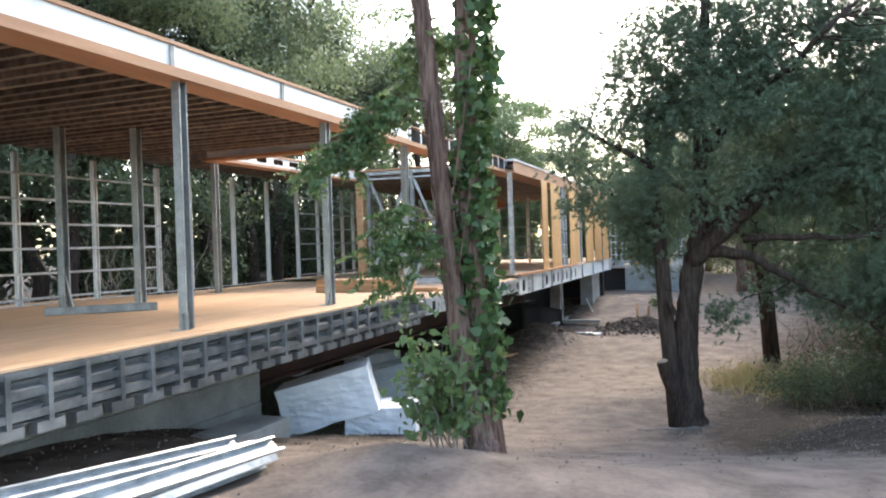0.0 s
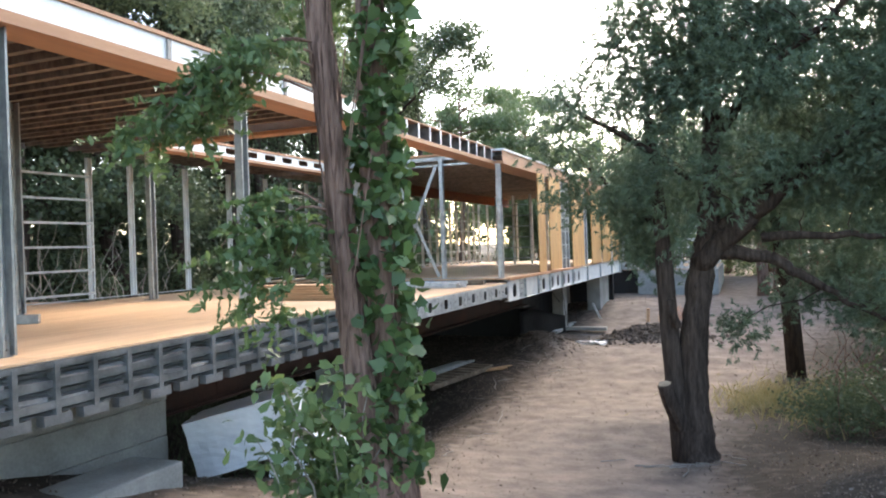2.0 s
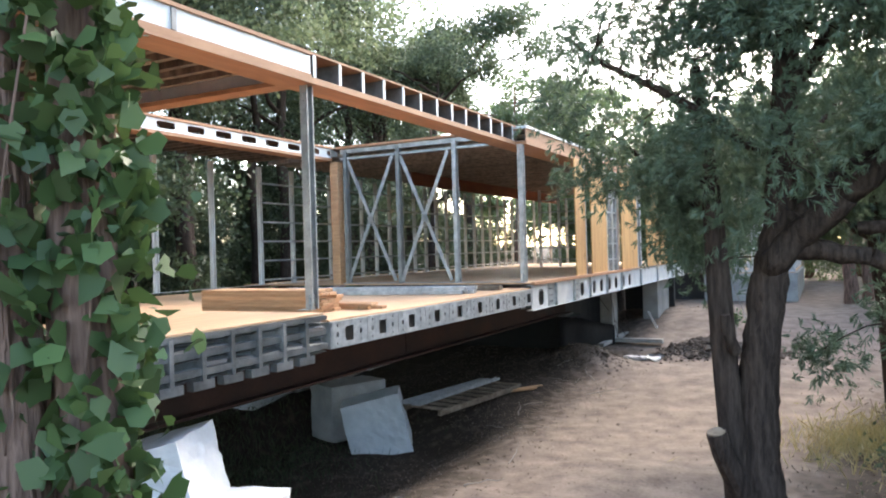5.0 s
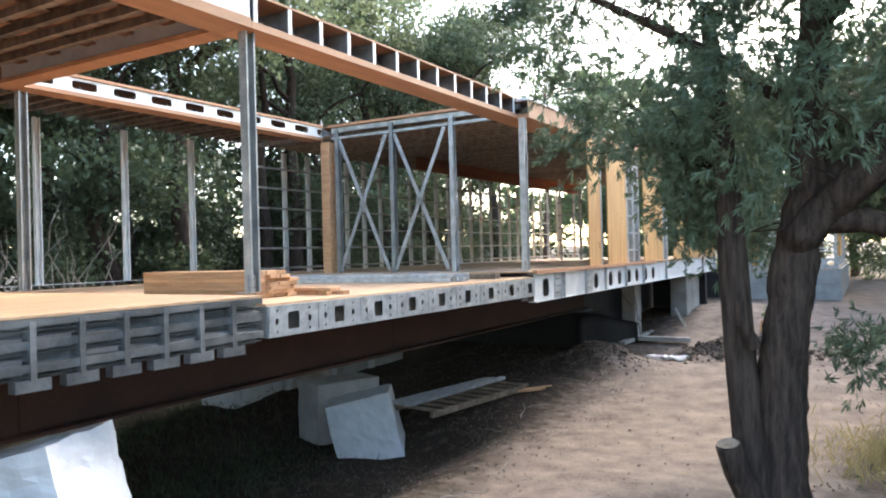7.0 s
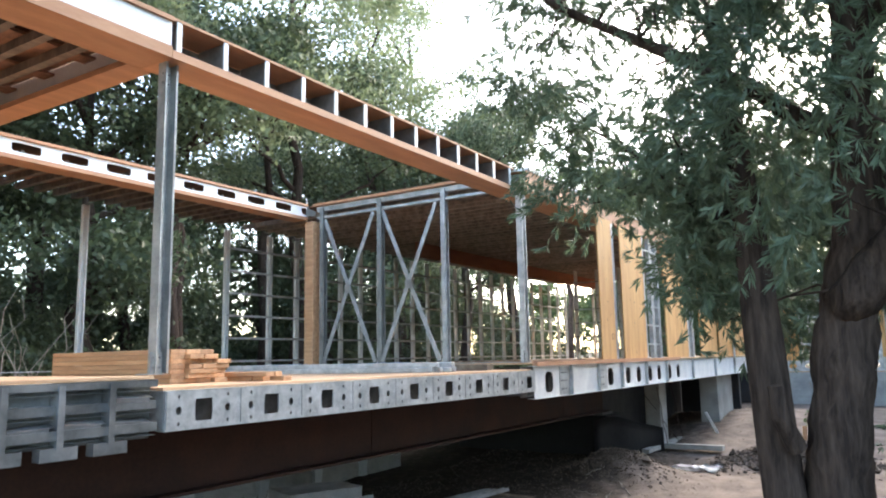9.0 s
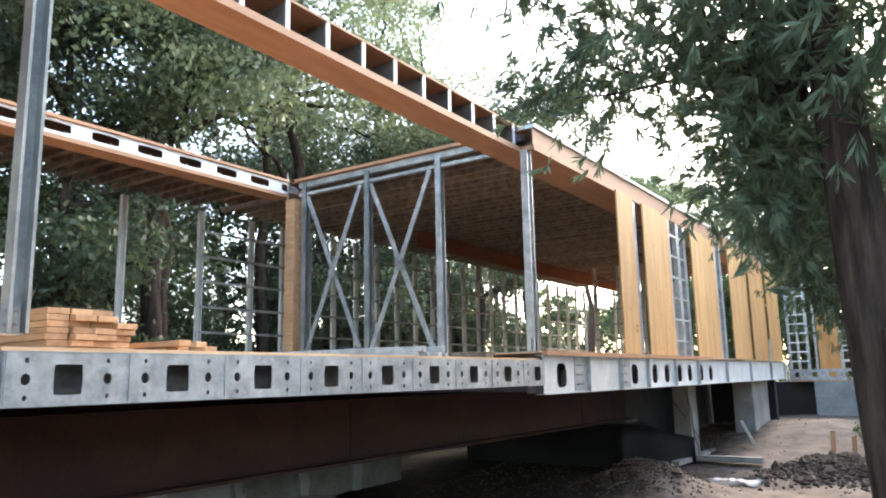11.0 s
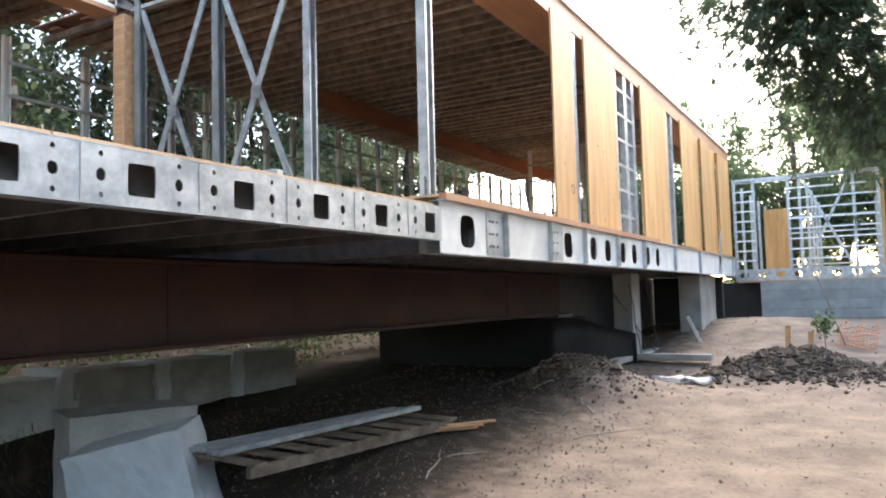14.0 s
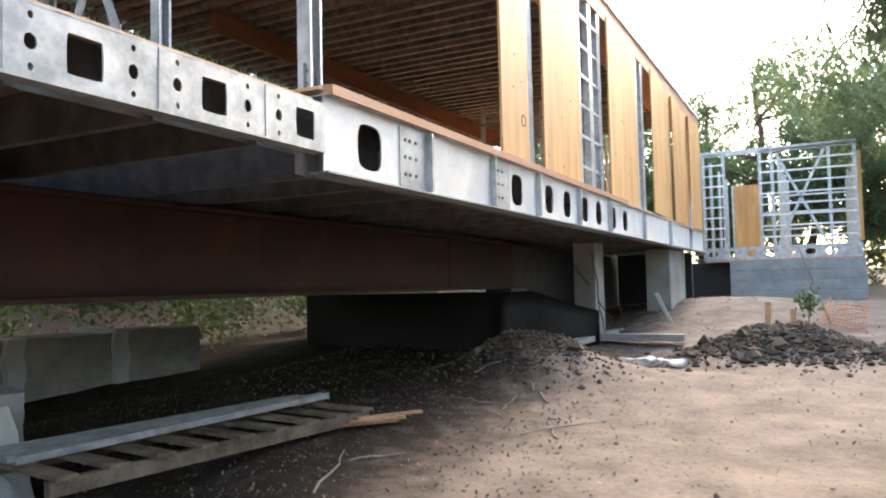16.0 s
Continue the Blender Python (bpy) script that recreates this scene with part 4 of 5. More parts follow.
for k in range(9):
    rnd = random.Random(20 + k)
    x0, y0 = -5.0 + 0.13 * k, 2.6 + rnd.uniform(-0.2, 0.2)
    x1, y1 = -4.5 + 0.1 * k, 5.3 + rnd.uniform(-0.3, 0.05) - 0.05 * k
    z = 0.045 * (k % 3 == 1) + 0.06
    bm = bmesh.new()
    channel(bm, (x0, y0, float(ground_z(x0, y0)) + z), (x1, y1, float(ground_z(x1, y1)) + z + 0.02), 0.15, 0.055, 0.005, (0.7, 0, (1 if k % 2 else -1)))
    part("channel", bm, GALV, heap)

def wrapped(name, at, size, rz, rx, mat, label, cat, group, seed, tilt=0.0):
    """A block in crumpled wrapping, resting on its base."""
    bm = bmesh.new()
    bmesh.ops.create_cube(bm, size=1)
    bmesh.ops.subdivide_edges(bm, edges=bm.edges[:], cuts=11, use_grid_fill=True)
    for v in bm.verts:
        n = noise.noise(v.co * 5 + Vector((seed, 0, 0))) * 0.022 + noise.noise(v.co * 13 + Vector((0, seed, 0))) * 0.016
        v.co = Vector((v.co.x * size[0], v.co.y * size[1], (v.co.z + 0.5) * size[2])) + v.co.normalized() * n
    ob = solid(name, bm, mat, label, cat, group, smooth=False)
    ob.matrix_world = pose(*at, rx, tilt, rz)
    return ob
W = "wrapped insulation blocks"
wrapped("wrapped_block", (-4.85, 9.05, -0.75), (0.95, 0.7, 0.55), 20, 0, WRAP, "low white plastic-wrapped block on the bank", "wrapped block", W, 2, 0)
wrapped("wrapped_block", (-5.42, 8.75, -0.36), (1.25, 0.75, 0.62), 24, 0, WRAP, "white plastic-wrapped block tilted up on another block", "wrapped block", W, 1, -14)
wrapped("wrapped_block", (-7.45, 15.7, -1.8), (1.05, 0.6, 1.1), 28, 4, WRAP, "upright white wrapped block tilted in the ditch", "wrapped block", W, 4, -13)
wrapped("wrapped_block", (-8.5, 16.1, -1.6), (1.2, 0.75, 1.0), 68, 0, FOAM, "grey insulation block in the ditch", "wrapped block", W, 5)
row = "row of banded grey blocks"
for k in range(4):
    wrapped("grey_block", (-10.3, 19.7 - k * 1.32, float(ground_z(-10.3, 19.7 - k * 1.32)) - 0.04), (0.7, 1.26, 0.66), 2 * k, 0, WRAP if k == 3 else FOAM, "block in crumpled white plastic wrap" if k == 3 else "grey insulation block with white wrapping band", "block", row, 10 + k)
    bm = bmesh.new(); box(bm, -0.39, 0.39, -0.1, 0.1, 0, 0.7)
    bmesh.ops.subdivide_edges(bm, edges=bm.edges[:], cuts=3, use_grid_fill=True)
    for v in bm.verts:
        v.co += Vector((0, noise.noise(v.co * 7) * 0.06, 0))
    b = solid("wrap_band", bm, WRAP, "torn white plastic band around grey blocks", "wrap band", "white wrap bands")
    b.location = (-10.3, 19.05 - k * 1.32, float(ground_z(-10.3, 19.05 - k * 1.32)) - 0.04)

pal = thing("loaded_pallet", "long weathered pallet loaded with galvanised profiles", "pallet")
pm = Matrix.Translation((-6.5, 16.95, -0.98)) @ pose(0, 0, 0, 0, 0, -8)
for q in (-0.42, 0.42):
    bm = bmesh.new(); box(bm, q - 0.03, q + 0.03, -1.35, 1.35, 0, 0.09, pm)
    part("stringer", bm, PALLET, pal)
for k in range(9):
    bm = bmesh.new(); box(bm, -0.48, 0.48, -1.33 + k * 0.32, -1.2 + k * 0.32, 0.09, 0.115, pm)
    part("slat", bm, PALLET, pal)
for k in range(5):
    rnd = random.Random(k + 60)
    bm = bmesh.new(); channel(bm, pm @ Vector((-0.42 + 0.09 * k, -1.4 + rnd.uniform(-0.1, 0.3), 0.12)), pm @ Vector((-0.38 + 0.09 * k, 1.35 + rnd.uniform(-0.3, 0.1), 0.12 + 0.012 * k)), 0.09, 0.05, 0.005, (0, 0, 1))
    part("profile", bm, GALV, pal)
for k in range(4):
    rnd = random.Random(k + 80)
    bm = bmesh.new(); bar(bm, (-5.95 + 0.05 * k, 17.95 + rnd.uniform(-0.1, 0.1), -0.97 + 0.02 * k), (-5.6 + 0.05 * k, 18.15 + rnd.uniform(-0.2, 0.3), -0.96 + 0.02 * k), 0.06, 0.02, (0, 0, 1))
    solid("broken_board", bm, LUMBER, "splintered orange board piece on the earth", "board", "broken boards")

# dug earth heaps
def clods(name, cx, cy, rx, ry, n, size, mat, label, cat="earth heap", seed=1, flat=False):
    """Loose irregular lumps lying on the earth, as one mesh."""
    g = np.random.default_rng(seed)
    if flat:
        x, y = cx + g.uniform(-rx, rx, n), cy + g.uniform(-ry, ry, n)
    else:
        x, y = cx + g.normal(size=n) * rx, cy + g.normal(size=n) * ry
    sz = size * np.exp(g.normal(size=n) * 0.55)
    c = np.stack([x, y, ground_z(x, y) + sz * 0.25], -1)
    o = np.array([(1, 0, 0), (-1, 0, 0), (0, 1, 0), (0, -1, 0), (0, 0, 1), (0, 0, -1)], float)
    f = np.array([(0, 2, 4), (2, 1, 4), (1, 3, 4), (3, 0, 4), (2, 0, 5), (1, 2, 5), (3, 1, 5), (0, 3, 5)])
    v = o[None] * g.uniform(0.5, 1.2, (n, 6, 1)) * sz[:, None, None]
    a = g.uniform(0, 6.28, n)
    v = np.stack([v[..., 0] * np.cos(a)[:, None] - v[..., 1] * np.sin(a)[:, None], v[..., 0] * np.sin(a)[:, None] + v[..., 1] * np.cos(a)[:, None], v[..., 2] * 0.8 + v[..., 0] * 0.2], -1) + c[:, None]
    me = bpy.data.meshes.new(name)
    me.from_pydata(v.reshape(-1, 3).tolist(), [], (f[None] + 6 * np.arange(n)[:, None, None]).reshape(-1, 3).tolist())
    me.materials.append(mat)
    return tagged(new(name, me), label, cat, kind="stuff")
clods("earth_heap", -2.8, 22.9, 0.7, 0.45, 3600, 0.026, CLOD, "heap of dark dug clods beside the pit", seed=2)
clods("earth_heap", -5.35, 20.7, 0.45, 0.4, 2500, 0.014, CLOD, "mound of loose brown earth before the pier", seed=3)
clods("earth_crumbs", -5.4, 17.0, 1.0, 3.5, 6000, 0.005, EARTH, "crumbs of dark soil beside the track", "soil crumbs", 4)
clods("gravel", -2.4, 13.0, 2.6, 9.0, 9000, 0.004, EARTH, "loose grit and small clods on the track", "gravel", 6, True)
clods("gravel", 1.9, 14.0, 1.5, 5.0, 6000, 0.008, CLOD, "dark crumbled soil and chips beside the track", "gravel", 7, True)
clods("pebbles", -1.8, 14.0, 4.5, 12.0, 5000, 0.0042, EARTH, "scattered small stones on the track", "pebbles", 5, True)

# ---- trees ----
def limb_set(bm, limbs, seed, n=8):
    rnd = random.Random(seed)
    for a, b, r0, r1 in limbs:
        steps = 7
        pts = wander(a, b, steps, (Vector(b) - Vector(a)).length * 0.05, rnd)
        tube(bm, pts, [r0 + (r1 - r0) * i / steps for i in range(steps + 1)], n, 0.1, seed)

# ivy-clad twin trunk beside the track
tree = thing("ivy_clad_tree", "twin-trunked shaggy tree wrapped in green ivy", "tree")
bm = bmesh.new()
gz0 = float(ground_z(-2.45, 5.9))
tube(bm, *resample([(-2.36, 5.9, gz0 - 0.1), (-2.41, 5.9, gz0 + 0.15), (-2.5, 5.9, 0.8), (-2.6, 5.9, 1.6), (-2.68, 5.9, 2.5), (-2.76, 5.9, 3.4), (-2.84, 5.9, 4.3), (-3.0, 5.9, 6.2), (-3.1, 6.0, 8.5)], [0.18, 0.135, 0.1, 0.082, 0.076, 0.072, 0.07, 0.066, 0.05], 90), 26, 0.11, 1)
part("trunk", bm, BARK, tree, smooth=True)
bm = bmesh.new()
rnd = random.Random(91)
for k in range(190):
    z = rnd.uniform(0.35, 4.4)
    a = rnd.uniform(0, 6.28)
    h = rnd.uniform(0.12, 0.45)
    p = []
    for j in range(4):
        zz = z + h * j / 3
        r = np.interp(zz, [0.3, 0.8, 1.6, 2.5, 4.5], [0.14, 0.104, 0.087, 0.081, 0.074]) + (0.014 * rnd.random() if j in (0, 3) else 0.0)
        p.append((np.interp(zz, [0.2, 0.8, 1.6, 2.5, 3.4, 4.3], [-2.42, -2.5, -2.6, -2.68, -2.76, -2.84]) + r * math.cos(a + 0.04 * j), 5.9 + r * math.sin(a + 0.04 * j), zz))
    tube(bm, p, [0.004, 0.009, 0.01, 0.004], 5)
tagged(part("shaggy_bark", bm, BARK, tree), kind="stuff")
bm = bmesh.new()
tube(bm, [(-2.34, 6.02, gz0 - 0.1), (-2.4, 6.05, 0.7), (-2.46, 6.07, 1.6), (-2.5, 6.1, 2.4), (-2.5, 6.1, 3.4), (-2.47, 6.1, 4.6), (-2.4, 6.15, 7.5)], [0.15, 0.12, 0.11, 0.1, 0.1, 0.09, 0.06], 14, 0.12, 2)
part("trunk", bm, BARK, tree, smooth=True)
g = np.random.default_rng(8)
pts = []
for k in range(3900):
    z = g.uniform(1.0, 6.0) if g.random() < 0.92 else g.uniform(0.4, 1.0)
    a = g.uniform(0, 6.28)
    r = 0.1 + abs(g.normal()) * 0.072 * (1.2 if 1.2 < z < 2.6 else 0.9)
    if math.sin(z * 3.7 + 2 * a) < -0.93 or (math.sin(a) < -0.2 and math.cos(a) < -0.35 and g.random() < 0.8):
        continue
    pts.append((-2.42 + 0.05 * math.sin(z * 2.1) + r * math.cos(a), 6.03 + r * math.sin(a), z))
part("ivy", leaves("ivy", pts, LEAF_IVY, 0.078, 1.1, 0.7, 3, 0.55, True), LEAF_IVY, tree)
bm = bmesh.new()
for k in range(9):
    rnd = random.Random(k + 5)
    z = rnd.uniform(0.4, 3.6)
    a = rnd.uniform(0, 6.28)
    p = [Vector((-2.52 + 0.19 * math.cos(a + 0.25 * j), 5.95 + 0.16 * math.sin(a + 0.25 * j), z + 0.26 * j)) for j in range(6)]
    tube(bm, p, [0.004] * 6, 5)
part("vine", bm, BARK, tree)
bm = bmesh.new()
sprays, rnd = [], random.Random(11)
for k in range(13):
    if k < 4:
        a, b = Vector((-2.7, 5.8, rnd.uniform(1.9, 2.5))), Vector((-3.1 + rnd.uniform(-0.35, 0.3), 5.3 + rnd.uniform(-0.3, 0.25), rnd.uniform(1.35, 1.95)))
    elif k < 9:
        a, b = Vector((-2.75, 5.8, rnd.uniform(2.9, 3.3))), Vector((-3.3 + rnd.uniform(-0.3, 0.3), 5.2 + rnd.uniform(-0.25, 0.25), rnd.uniform(2.55, 3.0)))
    else:
        a, b = Vector((-2.8, 5.9, rnd.uniform(3.4, 4.2))), Vector((-2.95 + rnd.uniform(-0.35, 0.3), 6.3 + rnd.uniform(-0.3, 0.4), rnd.uniform(3.2, 4.1)))
    p = [a.lerp(b, i / 7) + Vector((0, 0, 0.22 * math.sin(math.pi * i / 7))) for i in range(8)]
    tube(bm, p, [0.009 - 0.0009 * i for i in range(8)], 5)
    for q in p[3:]:
        for _ in range(5):
            d = Vector((rnd.uniform(-1, 1), rnd.uniform(-1, 1), rnd.uniform(-0.9, 0.1))).normalized()
            for s in range(9):
                c = q + d * 0.035 * s
                for e in (-1, 1):
                    sd = d.cross(Vector((0, 0, 1))).normalized() * 0.025 * e
                    sprays.append(c + sd)
part("twig", bm, BARK, tree)
part("leaf_sprays", leaves("leaf_sprays", sprays, LEAF_FRESH, 0.07, 2.2, 0.5, 4), LEAF_FRESH, tree, "fresh green compound leaves")
crown = lobes([(-3.2, 5.6, 6.6, 2.0, 1.7, 1.3), (-4.0, 6.8, 7.5, 2, 2, 1.5), (-2.0, 6.6, 8.2, 1.8, 1.6, 1.4)], 260, 40, 0.3, 12)
part("crown", leaves("crown", crown, LEAF_FRESH, 0.09, 2.2, 0.3, 13), LEAF_FRESH, tree)

shrub = thing("leafy_shrub", "green leafy shrub at the foot of the ivy tree", "shrub")
bm = bmesh.new()
rnd = random.Random(2)
sl = []
for k in range(14):
    a = Vector((-2.6 + rnd.uniform(-0.12, 0.15), 5.6 + rnd.uniform(-0.15, 0.15), float(ground_z(-2.65, 5.6))))
    b = a + Vector((rnd.uniform(-0.38, 0.4), rnd.uniform(-0.4, 0.3), rnd.uniform(0.4, 0.95)))
    p = wander(a, b, 5, 0.06, rnd)
    tube(bm, p, [0.008, 0.007, 0.006, 0.005, 0.004, 0.003], 5)
    for q in p[2:]:
        for _ in range(16):
            sl.append(q + Vector((rnd.gauss(0, 0.085), rnd.gauss(0, 0.085), rnd.gauss(0, 0.06))))
part("stem", bm, TWIG, shrub)
part("foliage", leaves("foliage", sl, LEAF_FRESH, 0.085, 1.7, 0.3, 5, 0.4, True), LEAF_FRESH, shrub)

# dark two-stemmed tree with drooping narrow leaves
bz = float(ground_z(-1.0, 12.3))
jt = thing("narrow_leaved_tree", "dark two-stemmed tree with drooping grey-green narrow leaves", "tree")
bm = bmesh.new()
tube(bm, *resample([(-0.95, 12.3, bz - 0.15), (-0.97, 12.3, bz + 0.2), (-1.0, 12.3, -0.2), (-0.97, 12.3, 0.6), (-0.88, 12.3, 1.3), (-0.75, 12.35, 2.0), (-0.7, 12.4, 3.0), (-0.6, 12.4, 4.5), (-0.5, 12.5, 6.5)], [0.32, 0.23, 0.19, 0.172, 0.172, 0.145, 0.12, 0.1, 0.05], 60), 22, 0.12, 3)
part("trunk", bm, BARK_DARK, jt, smooth=True)
bm = bmesh.new()
tube(bm, [(-1.1, 12.25, bz - 0.1), (-1.18, 12.25, -0.3), (-1.27, 12.25, 0.5), (-1.31, 12.25, 1.3), (-1.36, 12.3, 2.2), (-1.5, 12.4, 3.6)], [0.2, 0.15, 0.13, 0.12, 0.1, 0.06], 12, 0.1, 4)
part("stem", bm, BARK_DARK, jt, smooth=True)
bm = bmesh.new()
tube(bm, [(-1.15, 12.15, -0.6), (-1.28, 11.95, -0.2), (-1.33, 11.88, 0.02)], [0.11, 0.105, 0.1], 12, 0.06, 5)
st = part("stump", bm, BARK_DARK, jt)
bm = bmesh.new(); tube(bm, [(-1.33, 11.88, 0.021), (-1.331, 11.878, 0.03)], [0.09, 0.088], 12)
part("cut_face", bm, CUTWOOD, st)
limbs = [((-0.86, 12.25, 1.55), (-0.2, 12.05, 2.2), 0.15, 0.12), ((-0.2, 12.05, 2.2), (1.1, 11.9, 3.3), 0.12, 0.05), ((-0.8, 12.3, 1.9), (1.6, 13.2, 3.6), 0.12, 0.04), ((-0.85, 12.3, 1.75), (0.0, 12.15, 1.65), 0.11, 0.08), ((0.0, 12.15, 1.65), (0.6, 12.25, 1.25), 0.08, 0.05), ((-0.1, 12.1, 1.9), (1.6, 12.0, 1.9), 0.06, 0.03), ((0.6, 12.25, 1.25), (1.6, 12.2, 0.6), 0.04, 0.02), ((1.6, 12.2, 0.6), (2.4, 12.0, -0.2), 0.02, 0.01), ((-0.7, 12.35, 2.6), (-2.6, 11.7, 3.9), 0.07, 0.02), ((-1.5, 12.3, 2.2), (-2.4, 12.8, 3.0), 0.05, 0.02), ((-0.7, 12.4, 3.2), (1.2, 11.2, 4.9), 0.08, 0.03), ((-0.75, 12.35, 2.2), (-0.3, 14.4, 3.4), 0.08, 0.03), ((-0.65, 12.4, 3.6), (-1.6, 13.6, 5.3), 0.06, 0.02)]
for k, l in enumerate(limbs):
    bm = bmesh.new(); limb_set(bm, [l], 30 + k)
    part("limb", bm, BARK_DARK, jt, smooth=True)
NL = [(-1.6, 12.6, 4.5, 0.8, 0.9, 1.1), (-0.4, 12.7, 4.9, 1.2, 1.3, 1.4), (1.0, 12.6, 4.7, 1.5, 1.5, 1.5), (2.6, 12.8, 4.1, 1.6, 1.6, 1.6), (-1.6, 13.0, 2.3, 0.65, 0.7, 0.9), (-0.3, 13.2, 2.7, 1.0, 0.9, 0.9), (1.2, 12.8, 2.7, 1.3, 1.2, 1.0), (2.8, 13.2, 2.2, 1.4, 1.4, 1.1), (-2.3, 12.3, 2.7, 0.5, 0.5, 0.45), (-2.7, 12.0, 3.3, 0.5, 0.5, 0.4), (-2.3, 11.8, 3.85, 0.8, 0.7, 0.5), (2.4, 12.3, 1.1, 0.9, 0.6, 0.5), (3.6, 14.6, 1.4, 1.5, 1.4, 1.2), (-1.2, 11.6, 5.0, 0.7, 0.7, 0.6), (-0.9, 11.6, 2.7, 0.9, 0.5, 0.8), (0.3, 11.6, 2.75, 0.9, 0.5, 0.45), (-1.7, 12.1, 2.9, 0.6, 0.5, 1.0), (1.6, 12.6, 1.7, 0.9, 0.6, 0.5), (-0.2, 11.5, 3.9, 1.2, 0.7, 0.8), (2.0, 11.8, 1.2, 0.9, 0.6, 0.5), (1.5, 12.4, 0.9, 0.9, 0.6, 0.5), (2.9, 12.6, 0.9, 0.9, 0.7, 0.6), (1.5, 11.6, 3.2, 1.0, 0.7, 0.9), (-1.0, 12.3, 4.1, 0.9, 0.8, 0.8), (0.1, 12.0, 4.4, 1.0, 0.8, 0.9), (0.6, 12.8, 5.7, 1.4, 1.2, 1.1), (2.6, 12.6, 5.4, 1.5, 1.3, 1.2), (1.7, 11.9, 4.3, 1.1, 0.8, 0.9), (2.6, 13.4, 3.0, 1.2, 1.0, 0.9), (0.9, 13.4, 3.4, 1.2, 0.9, 0.9), (-1.68, 12.5, 1.9, 0.36, 0.4, 0.5), (-1.75, 12.5, 2.3, 0.45, 0.45, 0.5), (-0.4, 13.1, 0.6, 0.3, 0.4, 0.28), (0.7, 13.0, 1.45, 0.7, 0.6, 0.5), (1.7, 13.2, 1.4, 0.8, 0.7, 0.6), (0.2, 13.0, 1.0, 0.4, 0.4, 0.3)]
pts, dirs, ends = tufted(NL, 3300, 11, 13, 0.084, 21, 0.3, 0.125)
part("crown", leaves("crown", pts, LEAF_NEEDLE, 0.084, 6.0, 0.15, 22, along=dirs), LEAF_NEEDLE, jt)
bm = bmesh.new(); twig_mesh(bm, limbs, ends[:420], 23)
tagged(part("fine_twig", bm, BARK_DARK, jt), kind="stuff")
bm = bmesh.new()
tube(bm, [(-1.16, 12.12, 0.75), (-1.22, 12.02, 0.95), (-1.23, 12.0, 1.12)], [0.06, 0.05, 0.045], 10, 0.06, 6)
part("pruned_stub", bm, BARK_DARK, jt)

def far_side_tree():
    t = thing("drooping_tree", "shaded tree drooping over the track", "tree")
    bm = bmesh.new()
    b = float(ground_z(0.6, 18.5))
    tube(bm, [(0.6, 18.5, b - 0.1), (0.5, 18.5, 0.5), (0.3, 18.4, 2.2), (0.2, 18.3, 4.2)], [0.2, 0.16, 0.13, 0.07], 12, 0.1, 7)
    limb_set(bm, [((0.35, 18.4, 1.8), (-1.8, 17.0, 2.9), 0.08, 0.02), ((0.3, 18.4, 2.6), (-1.2, 18.2, 4.0), 0.07, 0.02)], 8)
    part("trunk", bm, BARK_DARK, t, smooth=True)
    p, d, ends = tufted([(-2.2, 17.0, 2.7, 0.7, 0.8, 0.8), (-1.9, 17.1, 1.85, 0.55, 0.65, 0.7), (-2.1, 17.0, 3.0, 0.8, 0.8, 0.7), (-1.6, 17.3, 3.2, 0.9, 0.9, 0.8), (-0.4, 17.6, 3.4, 1.3, 1.2, 1.1), (0.5, 18.6, 3.2, 1.6, 1.5, 1.5), (-0.6, 18.6, 2.3, 0.9, 0.9, 0.6)], 1500, 12, 13, 0.085, 31, 0.25, 0.13)
    part("crown", leaves("crown", p, LEAF_NEEDLE, 0.085, 7, 0.3, 32, along=d), LEAF_NEEDLE, t)
far_side_tree()

# woodland behind and around
def wood_tree(seed, h, mat, bark, leaf=0.16, clumps=230, spread=1.0, low=0.35):
    t = thing("woodland_tree", "tall leafy woodland tree behind the site", "tree", (0, 0, 0), "woodland trees")
    rnd = random.Random(seed)
    bm = bmesh.new()
    top = Vector((rnd.uniform(-0.6, 0.6), rnd.uniform(-0.6, 0.6), h * 0.85))
    tube(bm, wander((0, 0, -0.5), top, 8, 0.25, rnd), [0.24 - 0.024 * i for i in range(9)], 9, 0.08, seed)
    lob = []
    for k in range(9):
        a = top * rnd.uniform(0.35, 0.9)
        ang = rnd.uniform(0, 6.28)
        r = rnd.uniform(1.0, 2.6) * spread
        b = a + Vector((r * math.cos(ang), r * math.sin(ang), rnd.uniform(0.3, 1.6)))
        limb_set(bm, [(a, b, 0.08, 0.02)], seed + k, 6)
        lob.append((b.x, b.y, max(b.z, h * low), rnd.uniform(0.8, 1.5) * spread, rnd.uniform(0.8, 1.5) * spread, rnd.uniform(0.6, 1.1)))
    lob.append((top.x, top.y, h * 0.88, 1.2 * spread, 1.2 * spread, 1.0))
    part("trunk", bm, bark, t, smooth=True)
    part("crown", leaves("crown", lobes(lob, clumps, 42, 0.27, seed, 0.8, 0.3), mat, leaf, 1.9, 0.3, seed + 1), mat, t)
    return t

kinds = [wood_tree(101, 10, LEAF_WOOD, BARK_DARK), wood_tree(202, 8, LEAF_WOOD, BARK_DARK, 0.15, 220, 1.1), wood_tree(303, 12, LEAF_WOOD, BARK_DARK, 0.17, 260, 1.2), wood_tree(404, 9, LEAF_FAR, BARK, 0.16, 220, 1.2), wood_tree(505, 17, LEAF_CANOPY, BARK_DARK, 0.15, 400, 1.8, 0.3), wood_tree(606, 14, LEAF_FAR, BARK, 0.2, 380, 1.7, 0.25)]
rnd = random.Random(77)
spots = []
